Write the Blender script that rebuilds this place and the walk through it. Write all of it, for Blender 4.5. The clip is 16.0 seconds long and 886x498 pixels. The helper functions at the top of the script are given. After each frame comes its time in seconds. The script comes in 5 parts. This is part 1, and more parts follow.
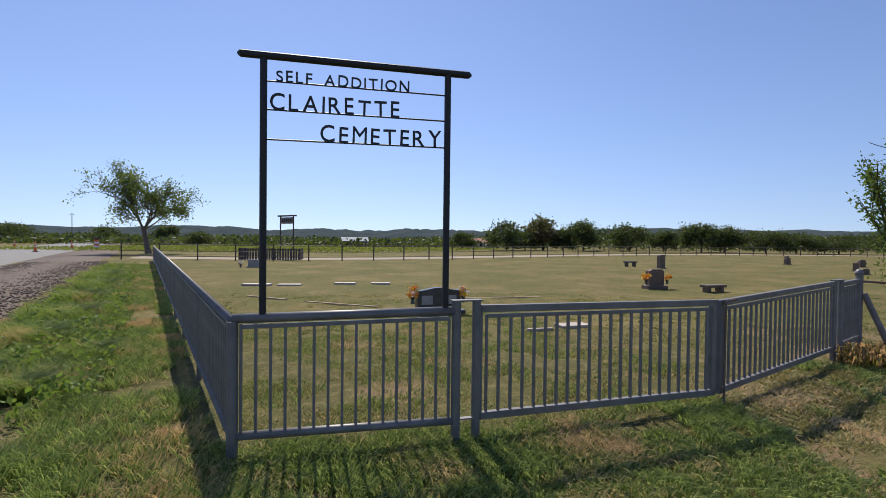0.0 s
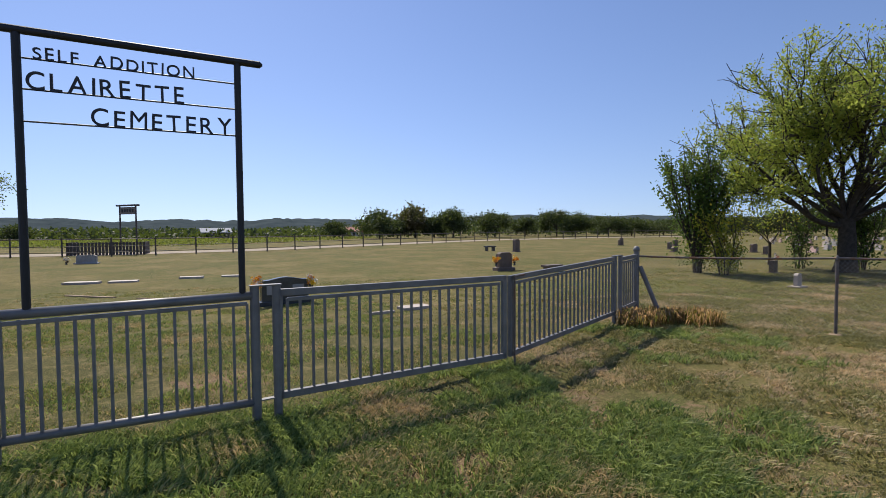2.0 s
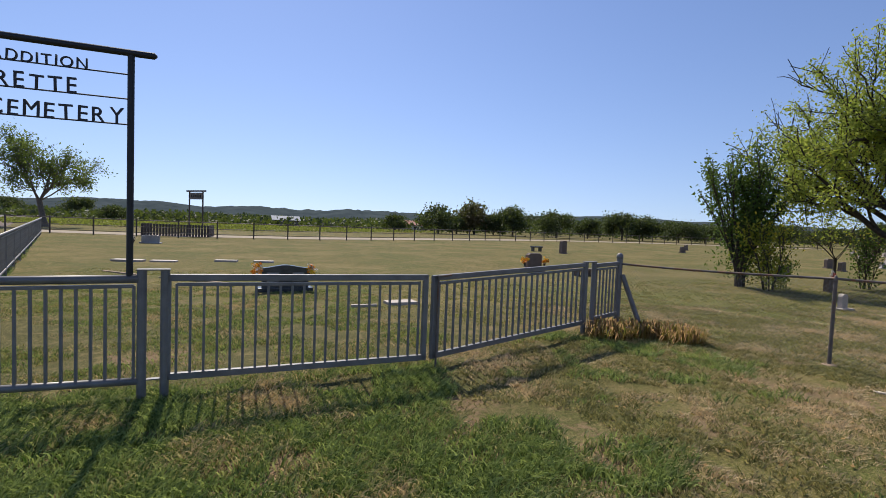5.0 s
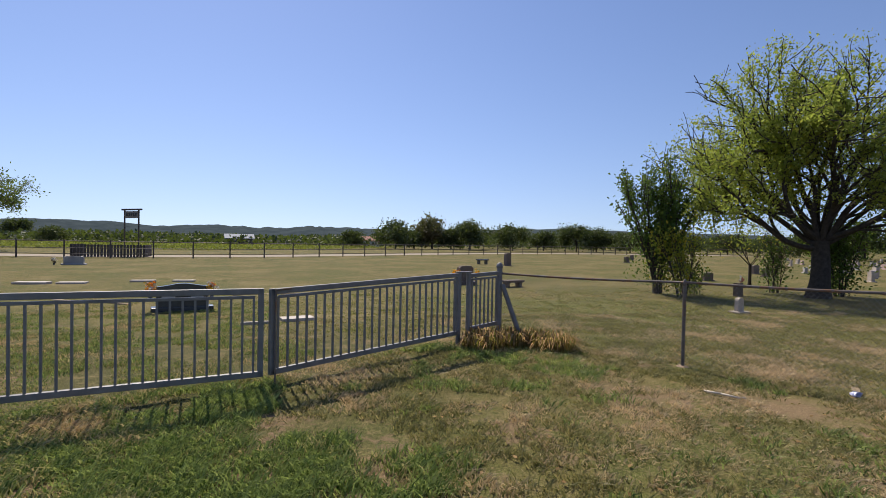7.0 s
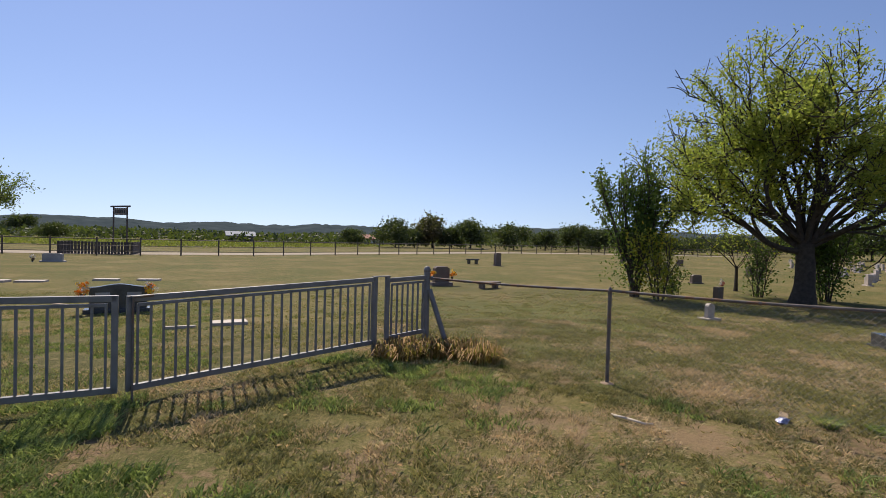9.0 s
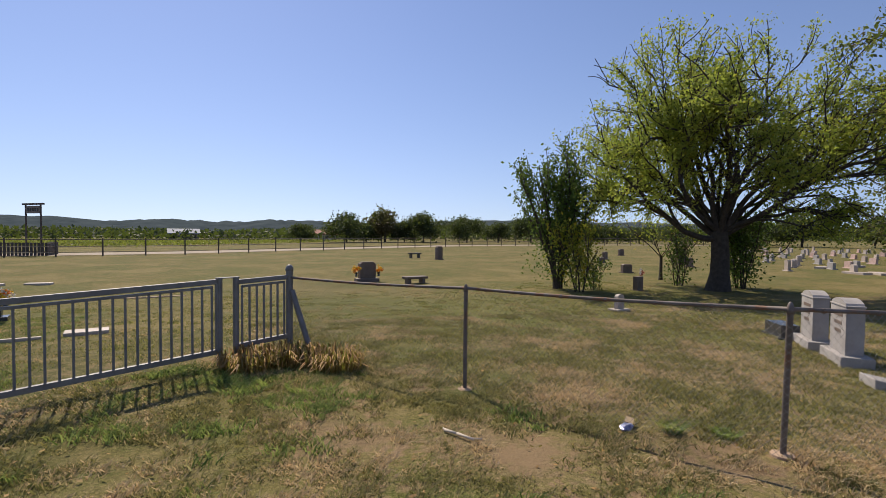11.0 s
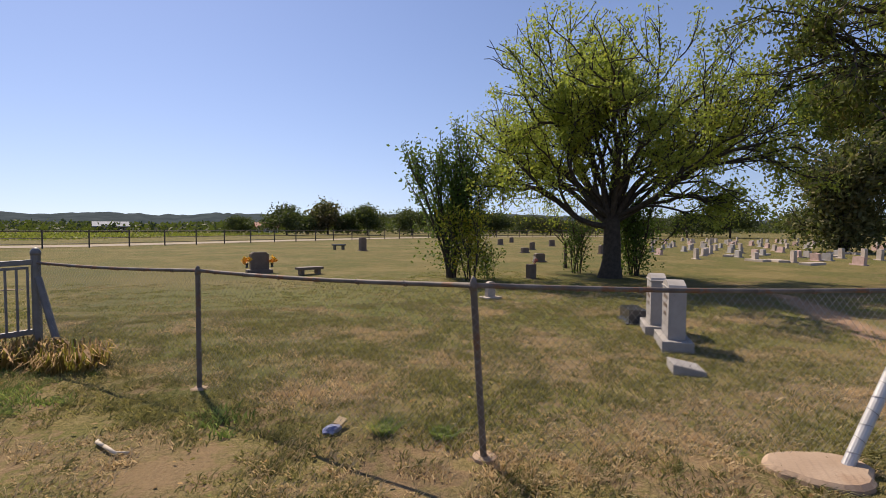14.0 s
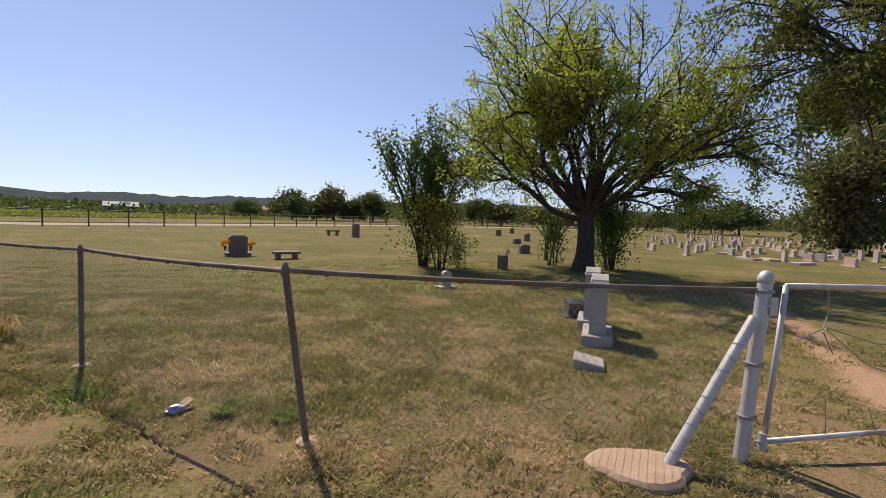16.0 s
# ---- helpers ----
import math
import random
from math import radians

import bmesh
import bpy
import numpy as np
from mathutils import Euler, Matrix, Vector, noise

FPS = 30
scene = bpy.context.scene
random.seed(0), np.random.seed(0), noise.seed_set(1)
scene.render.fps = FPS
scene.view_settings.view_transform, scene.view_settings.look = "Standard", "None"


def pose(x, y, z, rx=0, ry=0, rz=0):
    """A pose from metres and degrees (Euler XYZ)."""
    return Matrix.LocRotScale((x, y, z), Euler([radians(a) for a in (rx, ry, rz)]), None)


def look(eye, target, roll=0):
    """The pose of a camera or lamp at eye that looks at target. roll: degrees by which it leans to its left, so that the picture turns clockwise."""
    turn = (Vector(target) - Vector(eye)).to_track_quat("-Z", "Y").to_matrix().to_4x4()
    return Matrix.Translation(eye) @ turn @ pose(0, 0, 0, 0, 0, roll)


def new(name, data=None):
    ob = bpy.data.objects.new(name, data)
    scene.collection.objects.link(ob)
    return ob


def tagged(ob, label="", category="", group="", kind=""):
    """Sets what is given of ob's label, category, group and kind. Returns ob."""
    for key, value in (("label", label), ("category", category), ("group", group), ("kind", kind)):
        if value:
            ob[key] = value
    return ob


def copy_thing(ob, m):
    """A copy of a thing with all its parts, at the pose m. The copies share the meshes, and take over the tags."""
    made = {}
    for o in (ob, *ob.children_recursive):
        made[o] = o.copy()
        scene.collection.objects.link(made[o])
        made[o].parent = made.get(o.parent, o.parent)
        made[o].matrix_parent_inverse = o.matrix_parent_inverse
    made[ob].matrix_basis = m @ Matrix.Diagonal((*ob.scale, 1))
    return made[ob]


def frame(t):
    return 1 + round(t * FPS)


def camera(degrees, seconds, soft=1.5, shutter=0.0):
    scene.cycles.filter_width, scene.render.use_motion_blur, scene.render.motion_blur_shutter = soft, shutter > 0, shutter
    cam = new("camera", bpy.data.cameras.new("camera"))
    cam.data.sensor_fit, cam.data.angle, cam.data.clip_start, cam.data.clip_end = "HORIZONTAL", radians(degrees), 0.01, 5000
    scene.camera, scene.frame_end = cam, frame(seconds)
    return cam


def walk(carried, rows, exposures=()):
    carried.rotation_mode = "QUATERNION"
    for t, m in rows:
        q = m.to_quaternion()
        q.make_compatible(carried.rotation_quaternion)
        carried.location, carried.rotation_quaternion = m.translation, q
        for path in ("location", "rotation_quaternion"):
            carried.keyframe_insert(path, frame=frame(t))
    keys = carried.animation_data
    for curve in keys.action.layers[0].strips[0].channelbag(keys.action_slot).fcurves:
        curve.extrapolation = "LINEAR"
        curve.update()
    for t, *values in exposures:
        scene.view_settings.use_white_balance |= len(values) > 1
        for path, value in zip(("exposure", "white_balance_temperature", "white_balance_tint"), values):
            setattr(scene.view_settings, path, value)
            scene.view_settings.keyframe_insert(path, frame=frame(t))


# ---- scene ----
cam = camera(84.0, 16.0, soft=0.8)
# t, x, y, z, pitch, roll, yaw
PATH = [
    (0.0, 0.048, -0.225, 1.665, -1.03, -0.66, -5.18),
    (0.5, 0.075, -0.222, 1.659, -1.60, -0.85, -7.47),
    (1.0, 0.183, -0.270, 1.652, -1.84, -0.47, -10.68),
    (1.5, 0.380, -0.456, 1.648, -1.96, -0.10, -15.30),
    (2.0, 0.641, -0.635, 1.639, -2.34, 0.38, -19.49),
    (2.5, 0.950, -0.699, 1.621, -3.36, 0.48, -21.99),
    (3.0, 1.254, -0.747, 1.606, -3.61, -0.29, -18.26),
    (5.5, 2.448, -1.012, 1.677, -2.64, -2.26, -11.55),
    (6.0, 2.755, -1.117, 1.664, -2.04, -1.78, -12.01),
    (6.5, 3.091, -1.215, 1.659, -1.35, -1.20, -13.70),
    (7.0, 3.520, -1.198, 1.662, -1.00, -1.19, -15.71),
    (7.5, 3.924, -1.096, 1.674, -0.99, -1.41, -15.67),
    (8.0, 4.311, -0.973, 1.692, -0.96, -1.59, -14.77),
    (10.5, 5.802, -1.039, 1.785, -1.85, -1.05, -16.36),
    (11.0, 6.283, -0.805, 1.774, -1.87, -0.56, -19.52),
    (11.5, 6.738, -0.646, 1.754, -1.96, -0.28, -21.00),
    (12.0, 7.122, -0.575, 1.720, -2.10, -0.12, -21.66),
    (12.5, 7.468, -0.598, 1.683, -1.99, 0.07, -22.84),
    (13.0, 7.809, -0.638, 1.646, -2.19, 0.21, -24.52),
    (13.5, 8.153, -0.783, 1.615, -2.56, 0.01, -25.10),
    (14.0, 8.459, -0.930, 1.599, -2.59, -0.42, -24.61),
    (14.5, 8.757, -0.983, 1.595, -2.95, -1.02, -24.02),
    (15.0, 9.031, -1.058, 1.604, -3.29, -1.46, -23.39),
    (15.5, 9.303, -1.225, 1.607, -3.67, -1.83, -23.25),
    (16.0, 9.576, -1.409, 1.611, -3.88, -2.04, -23.21),
]
walk(cam, [(t, pose(x, y, z, 90 + pitch, roll, yaw)) for t, x, y, z, pitch, roll, yaw in PATH],
     exposures=[(0.0, 0.09, 6500, 10), (5.0, 0.08, 6550, 10), (8.0, 0.06, 6750, 11), (12.0, 0.09, 7080, 13), (16.0, 0.15, 7380, 14)])

# ---- world and sun ----
SUN_UP, SUN_LEFT = 49.0, 11.0
world = bpy.data.worlds.new("sky")
scene.world = world
world.use_nodes = True
wn = world.node_tree
wn.nodes.clear()
w_out = wn.nodes.new("ShaderNodeOutputWorld")
w_bg = wn.nodes.new("ShaderNodeBackground")
w_sky = wn.nodes.new("ShaderNodeTexSky")
w_sky.sky_type = 'NISHITA'
w_sky.sun_disc = False
w_sky.sun_elevation, w_sky.sun_rotation = radians(SUN_UP), radians(-SUN_LEFT)
w_sky.air_density, w_sky.dust_density, w_sky.ozone_density = 0.92, 0.25, 3.0
w_bg.inputs["Strength"].default_value = 0.106
w_tint = wn.nodes.new("ShaderNodeMix")
w_tint.data_type, w_tint.blend_type = 'RGBA', 'MULTIPLY'
w_tint.inputs["Factor"].default_value, w_tint.inputs["B"].default_value = 1.0, (0.95, 0.93, 1.09, 1)
# an even dry-weather sky: less white on the horizon, less deep overhead
w_co, w_map = wn.nodes.new("ShaderNodeTexCoord"), wn.nodes.new("ShaderNodeMapping")
w_map.inputs["Location"].default_value, w_map.inputs["Scale"].default_value = (0, 0, 0.06), (1, 1, 0.68)
wn.links.new(w_co.outputs["Generated"], w_map.inputs[0])
wn.links.new(w_map.outputs[0], w_sky.inputs[0])
wn.links.new(w_sky.outputs[0], w_tint.inputs["A"])
wn.links.new(w_tint.outputs["Result"], w_bg.inputs[0])
wn.links.new(w_bg.outputs[0], w_out.inputs[0])
sun_data = bpy.data.lights.new("sun", 'SUN')
sun_data.energy, sun_data.angle, sun_data.color = 5.0, radians(0.53), (1.0, 0.92, 0.79)
sun = new("sun", sun_data)
sun_way = Vector((-math.sin(radians(SUN_LEFT)) * math.cos(radians(SUN_UP)),
                  math.cos(radians(SUN_LEFT)) * math.cos(radians(SUN_UP)), math.sin(radians(SUN_UP))))
sun.matrix_world = look(sun_way * 60, (0, 0, 0))


# ---- materials ----
def nodes_of(name):
    m = bpy.data.materials.new(name)
    m.use_nodes = True
    nt = m.node_tree
    return m, nt, nt.nodes["Principled BSDF"]


def noise_node(nt, scale, detail=4.0, vec=None, rough=0.55):
    n = nt.nodes.new("ShaderNodeTexNoise")
    n.inputs["Scale"].default_value, n.inputs["Detail"].default_value = scale, detail
    n.inputs["Roughness"].default_value = rough
    if vec is not None:
        nt.links.new(vec, n.inputs["Vector"])
    return n.outputs["Fac"]


def ramp(nt, fac, stops):
    r = nt.nodes.new("ShaderNodeValToRGB")
    while len(r.color_ramp.elements) < len(stops):
        r.color_ramp.elements.new(0.5)
    for e, (p, c) in zip(r.color_ramp.elements, stops):
        e.position, e.color = p, (*c, 1) if len(c) == 3 else c
    nt.links.new(fac, r.inputs[0])
    return r.outputs[0]


def mix(nt, fac, a, b, how='MIX'):
    n = nt.nodes.new("ShaderNodeMix")
    n.data_type, n.blend_type = 'RGBA', how
    for sock, v in ((n.inputs["Factor"], fac), (n.inputs["A"], a), (n.inputs["B"], b)):
        if isinstance(v, (int, float)):
            sock.default_value = v
        elif isinstance(v, tuple):
            sock.default_value = (*v, 1)
        else:
            nt.links.new(v, sock)
    return n.outputs["Result"]


def calc(nt, op, a, b=0.0, c=None):
    n = nt.nodes.new("ShaderNodeMath")
    n.operation = op
    for i, v in enumerate((a, b, c)):
        if v is None:
            continue
        if isinstance(v, (int, float)):
            n.inputs[i].default_value = v
        else:
            nt.links.new(v, n.inputs[i])
    return n.outputs[0]


def bump(nt, bsdf, height, strength=0.3, dist=0.01):
    b = nt.nodes.new("ShaderNodeBump")
    b.inputs["Strength"].default_value, b.inputs["Distance"].default_value = strength, dist
    nt.links.new(height, b.inputs["Height"])
    nt.links.new(b.outputs[0], bsdf.inputs["Normal"])


def coords(nt):
    return nt.nodes.new("ShaderNodeNewGeometry").outputs["Position"]


def surface(name, dark, light, scale=20.0, rough=0.7, metal=0.0, fine=120.0, relief=0.2, stain=None, stain_at=0.62, spec=0.5):
    """A worn surface: two scales of variation, fine relief, and stains of a colour of their own."""
    m, nt, bs = nodes_of(name)
    tc = nt.nodes.new("ShaderNodeTexCoord").outputs["Object"]
    a = noise_node(nt, scale, 5.0, tc)
    b = noise_node(nt, fine, 2.0, tc)
    col = ramp(nt, a, [(0.3, dark), (0.7, light)])
    col = mix(nt, calc(nt, 'MULTIPLY', b, 0.35), col, dark)
    if stain:
        s = noise_node(nt, scale * 0.35, 6.0, tc, 0.65)
        col = mix(nt, ramp(nt, s, [(stain_at, (0, 0, 0)), (stain_at + 0.06, (1, 1, 1))]), col, stain)
    nt.links.new(col, bs.inputs["Base Color"])
    bs.inputs["Roughness"].default_value, bs.inputs["Metallic"].default_value = rough, metal
    bs.inputs["Specular IOR Level"].default_value = spec
    if relief:
        bump(nt, bs, b, relief, 0.004)
    return m


def leafy(name, dark, light, accent=None, accent_at=0.9, through_it=0.35, rough=0.65):
    """Leaves and blades: each island its own shade, light passes through."""
    m, nt, bs = nodes_of(name)
    geo = nt.nodes.new("ShaderNodeNewGeometry")
    stops = [(0.0, dark), (accent_at - 0.05 if accent else 1.0, light)]
    if accent:
        stops.append((accent_at + 0.04, accent))
    col = ramp(nt, geo.outputs["Random Per Island"], stops)
    big = noise_node(nt, 0.7, 3.0, geo.outputs["Position"])
    col = mix(nt, ramp(nt, big, [(0.4, (0, 0, 0)), (0.75, (0.45, 0.45, 0.45))]), col, dark)
    nt.links.new(col, bs.inputs["Base Color"])
    bs.inputs["Roughness"].default_value = rough
    bs.inputs["Specular IOR Level"].default_value = 0.2
    tr = nt.nodes.new("ShaderNodeBsdfTranslucent")
    nt.links.new(mix(nt, 0.5, col, (0.30, 0.42, 0.05), 'MIX'), tr.inputs[0])
    ms = nt.nodes.new("ShaderNodeMixShader")
    ms.inputs[0].default_value = through_it
    out = nt.nodes["Material Output"]
    nt.links.new(bs.outputs[0], ms.inputs[1])
    nt.links.new(tr.outputs[0], ms.inputs[2])
    nt.links.new(ms.outputs[0], out.inputs[0])
    return m


def turf_colour(nt):
    """The lie of the land: where the turf is lush, where it is dry and where the red soil shows."""
    pos = coords(nt)
    sep = nt.nodes.new("ShaderNodeSeparateXYZ")
    nt.links.new(pos, sep.inputs[0])
    x, y = sep.outputs[0], sep.outputs[1]
    large = noise_node(nt, 0.16, 4.0, pos)
    mid = noise_node(nt, 0.75, 5.0, pos, 0.62)
    fine = noise_node(nt, 6.0, 5.0, pos, 0.65)
    tiny = noise_node(nt, 38.0, 3.0, pos)
    olive = ramp(nt, mid, [(0.32, OLIVE_DRY), (0.5, OLIVE_MID), (0.68, OLIVE_GREEN)])
    olive = mix(nt, ramp(nt, large, [(0.48, (0, 0, 0)), (0.66, (0.6, 0.6, 0.6))]), olive, OLIVE_DRY)
    # the mown field dries out with distance and towards the old graves
    far = calc(nt, 'SMOOTH_MIN', 1.0, calc(nt, 'MULTIPLY', calc(nt, 'MAXIMUM', calc(nt, 'SUBTRACT', y, 13.0), 0.0), 0.045), 0.2)
    olive = mix(nt, calc(nt, 'MULTIPLY', far, 0.5), olive, FIELD_FAR)
    streak = noise_node(nt, 0.33, 6.0, pos, 0.68)
    olive = mix(nt, ramp(nt, streak, [(0.42, (0.9, 0.9, 0.9)), (0.50, (0, 0, 0))]), olive, (0.080, 0.105, 0.020))
    olive = mix(nt, ramp(nt, streak, [(0.52, (0, 0, 0)), (0.60, (0.9, 0.9, 0.9))]), olive, (0.285, 0.215, 0.090))
    # a greener strip between the wire fence and the trees
    strip_at = calc(nt, 'MULTIPLY', calc(nt, 'ADD', calc(nt, 'MULTIPLY', x, 0.5), calc(nt, 'MULTIPLY', y, 0.87)), 0.05)
    strip_at = ramp(nt, strip_at, [(0.50, (0, 0, 0)), (0.61, (0.75, 0.75, 0.75)), (0.72, (0.75, 0.75, 0.75)), (0.86, (0, 0, 0))])
    strip_x = ramp(nt, calc(nt, 'MULTIPLY', x, 0.05), [(0.32, (0, 0, 0)), (0.5, (1, 1, 1))])
    olive = mix(nt, calc(nt, 'MULTIPLY', strip_at, strip_x), olive, (0.105, 0.150, 0.018))
    # mottled by thick and thin tufts
    mottle = noise_node(nt, 2.3, 6.0, pos, 0.72)
    olive = mix(nt, ramp(nt, mottle, [(0.36, (0.5, 0.5, 0.5)), (0.50, (0, 0, 0))]), olive, (0.036, 0.05, 0.010))
    olive = mix(nt, ramp(nt, mottle, [(0.54, (0, 0, 0)), (0.70, (0.5, 0.5, 0.5))]), olive, (0.22, 0.18, 0.07))
    return x, y, large, mid, fine, tiny, olive, pos


SPOTS = ((-3.3, 3.5, 0.55), (-3.7, 2.5, 0.4), (0.1, 5.1, 0.5), (1.8, 2.2, 0.45), (3.4, 3.3, 0.25), (4.1, 2.2, 0.45), (3.2, 2.5, 0.35), (6.9, 3.2, 0.5), (6.8, 4.2, 0.5),
         (8.2, 2.5, 0.55), (9.6, 1.9, 0.5), (8.4, 1.4, 0.45), (11.2, 1.1, 0.55), (12.2, 3.5, 0.8), (5.3, 2.6, 0.3), (14.2, 0.7, 0.9), (13.3, 0.2, 0.6), (17.2, 4.8, 0.5))
OLIVE_DRY, OLIVE_MID, OLIVE_GREEN = (0.195, 0.148, 0.056), (0.142, 0.130, 0.034), (0.088, 0.108, 0.018)
FIELD_FAR = (0.200, 0.152, 0.055)
SOIL, SOIL_PALE = (0.20, 0.115, 0.075), (0.46, 0.29, 0.20)


def lush_mask(nt, x, y):
    """1 on the watered strip outside the railing and along the verge, 0 on the trodden ground before the wire fence."""
    a = calc(nt, 'SUBTRACT', 4.4, calc(nt, 'MULTIPLY', x, 1.0))
    b = calc(nt, 'ADD', a, calc(nt, 'MULTIPLY', y, 0.45))
    c = calc(nt, 'MULTIPLY', b, 0.3)
    near = calc(nt, 'MULTIPLY', calc(nt, 'SUBTRACT', 9.5, y), 0.35)
    n = nt.nodes.new("ShaderNodeClamp")
    nt.links.new(calc(nt, 'MINIMUM', c, near), n.inputs[0])
    return n.outputs[0]


def ground_material():
    m, nt, bs = nodes_of("turf")
    x, y, large, mid, fine, tiny, olive, pos = turf_colour(nt)
    lush = lush_mask(nt, x, y)
    # thatch under the lush blades, the shade between them painted into its dark green
    green = ramp(nt, fine, [(0.3, (0.025, 0.034, 0.010)), (0.7, (0.075, 0.075, 0.028))])
    col = mix(nt, calc(nt, 'MULTIPLY', lush, 0.85), olive, green)
    straw = ramp(nt, fine, [(0.50, (0, 0, 0)), (0.64, (0.6, 0.6, 0.6))])
    col = mix(nt, straw, col, (0.33, 0.24, 0.125))
    soil = ramp(nt, tiny, [(0.3, SOIL), (0.7, SOIL_PALE)])
    bare_at = calc(nt, 'ADD', calc(nt, 'MULTIPLY', mid, 0.65), calc(nt, 'MULTIPLY', fine, 0.35))
    bare_at = calc(nt, 'SUBTRACT', bare_at, calc(nt, 'MULTIPLY', lush, 0.07))
    close = nt.nodes.new("ShaderNodeClamp")
    nt.links.new(calc(nt, 'MULTIPLY', calc(nt, 'SUBTRACT', 12.0, y), 0.14), close.inputs[0])
    bare = calc(nt, 'MULTIPLY', ramp(nt, bare_at, [(0.525, (0, 0, 0)), (0.59, (0.75, 0.75, 0.75))]), close.outputs[0])
    col = mix(nt, bare, col, soil)
    # shreds of cut straw, leaf and blade over everything near
    shred = noise_node(nt, 42.0, 6.0, pos, 0.8)
    litter = ramp(nt, shred, [(0.33, (0.022, 0.022, 0.008)), (0.46, (0.080, 0.090, 0.020)), (0.56, (0.19, 0.165, 0.060)), (0.68, (0.46, 0.36, 0.19))])
    col = mix(nt, 0.38, col, litter)
    # bare spots where nothing takes root
    for sx, sy, sr in SPOTS:
        dx, dy = calc(nt, 'SUBTRACT', x, sx), calc(nt, 'SUBTRACT', y, sy)
        away = calc(nt, 'SQRT', calc(nt, 'ADD', calc(nt, 'MULTIPLY', dx, dx), calc(nt, 'MULTIPLY', dy, dy)))
        rim = calc(nt, 'ADD', calc(nt, 'DIVIDE', away, sr), calc(nt, 'MULTIPLY', calc(nt, 'SUBTRACT', fine, 0.5), 5.5))
        col = mix(nt, ramp(nt, rim, [(0.35, (0.6, 0.6, 0.6)), (0.95, (0, 0, 0))]), col, soil)
    # reddish leaf litter and chaff on the trodden ground before the wire fence
    trod = nt.nodes.new("ShaderNodeClamp")
    nt.links.new(calc(nt, 'MULTIPLY', calc(nt, 'SUBTRACT', calc(nt, 'SUBTRACT', calc(nt, 'MULTIPLY', x, 0.9), 3.6), y), 0.5), trod.inputs[0])
    chaff = ramp(nt, calc(nt, 'ADD', calc(nt, 'MULTIPLY', fine, 0.6), calc(nt, 'MULTIPLY', mid, 0.4)), [(0.47, (0, 0, 0)), (0.58, (0.5, 0.5, 0.5))])
    near_y = calc(nt, 'LESS_THAN', y, 9.0)
    col = mix(nt, calc(nt, 'MULTIPLY', calc(nt, 'MULTIPLY', chaff, trod.outputs[0]), near_y), col, (0.21, 0.145, 0.088))
    # the worn foot path that runs in from the gate
    off = calc(nt, 'ABSOLUTE', calc(nt, 'SUBTRACT', y, calc(nt, 'SUBTRACT', x, 14.5)))
    off = calc(nt, 'ADD', off, calc(nt, 'MULTIPLY', calc(nt, 'SUBTRACT', mid, 0.5), 1.6))
    in_x = ramp(nt, calc(nt, 'ADD', calc(nt, 'MULTIPLY', calc(nt, 'SUBTRACT', x, 12.9), 0.6), calc(nt, 'MULTIPLY', calc(nt, 'SUBTRACT', mid, 0.5), 1.5)), [(0.0, (0, 0, 0)), (0.5, (1, 1, 1))])
    path = calc(nt, 'MULTIPLY', ramp(nt, off, [(0.22, (1, 1, 1)), (0.62, (0, 0, 0))]), in_x)
    shut = calc(nt, 'LESS_THAN', x, 21.0)
    col = mix(nt, ramp(nt, tiny, [(0.44, (0, 0, 0)), (0.64, (0.5, 0.5, 0.5))]), col, (0.045, 0.040, 0.018))
    grain = noise_node(nt, 150.0, 2.0, pos, 0.7)
    col = mix(nt, ramp(nt, grain, [(0.55, (0, 0, 0)), (0.68, (0.5, 0.5, 0.5))]), col, (0.46, 0.36, 0.19))
    col = mix(nt, ramp(nt, grain, [(0.34, (0.7, 0.7, 0.7)), (0.46, (0, 0, 0))]), col, (0.030, 0.028, 0.012))
    dust = ramp(nt, tiny, [(0.35, (0.34, 0.21, 0.135)), (0.65, SOIL_PALE)])
    col = mix(nt, calc(nt, 'MULTIPLY', calc(nt, 'MULTIPLY', path, shut), 0.85), col, dust)
    nt.links.new(col, bs.inputs["Base Color"])
    bs.inputs["Roughness"].default_value = 0.95
    bs.inputs["Specular IOR Level"].default_value = 0.1
    bump(nt, bs, tiny, 0.8, 0.02)
    return m


def blade_material(name, green_a, green_b, straw, straw_share):
    m, nt, bs = nodes_of(name)
    geo = nt.nodes.new("ShaderNodeNewGeometry")
    rnd = geo.outputs["Random Per Island"]
    patch = noise_node(nt, 0.9, 5.0, geo.outputs["Position"], 0.6)
    a = mix(nt, rnd, green_a, green_b)
    share = calc(nt, 'ADD', calc(nt, 'MULTIPLY', calc(nt, 'SUBTRACT', patch, 0.5), 3.2), calc(nt, 'MULTIPLY', rnd, 0.55))
    col = mix(nt, ramp(nt, share, [(0.55 - straw_share * 0.75, (0, 0, 0)), (0.85 - straw_share * 0.75, (1, 1, 1))]), a, straw)
    nt.links.new(col, bs.inputs["Base Color"])
    bs.inputs["Roughness"].default_value = 0.42
    bs.inputs["Specular IOR Level"].default_value = 0.45
    tr = nt.nodes.new("ShaderNodeBsdfTranslucent")
    nt.links.new(col, tr.inputs[0])
    ms = nt.nodes.new("ShaderNodeMixShader")
    ms.inputs[0].default_value = 0.4
    nt.links.new(bs.outputs[0], ms.inputs[1])
    nt.links.new(tr.outputs[0], ms.inputs[2])
    nt.links.new(ms.outputs[0], nt.nodes["Material Output"].inputs[0])
    return m


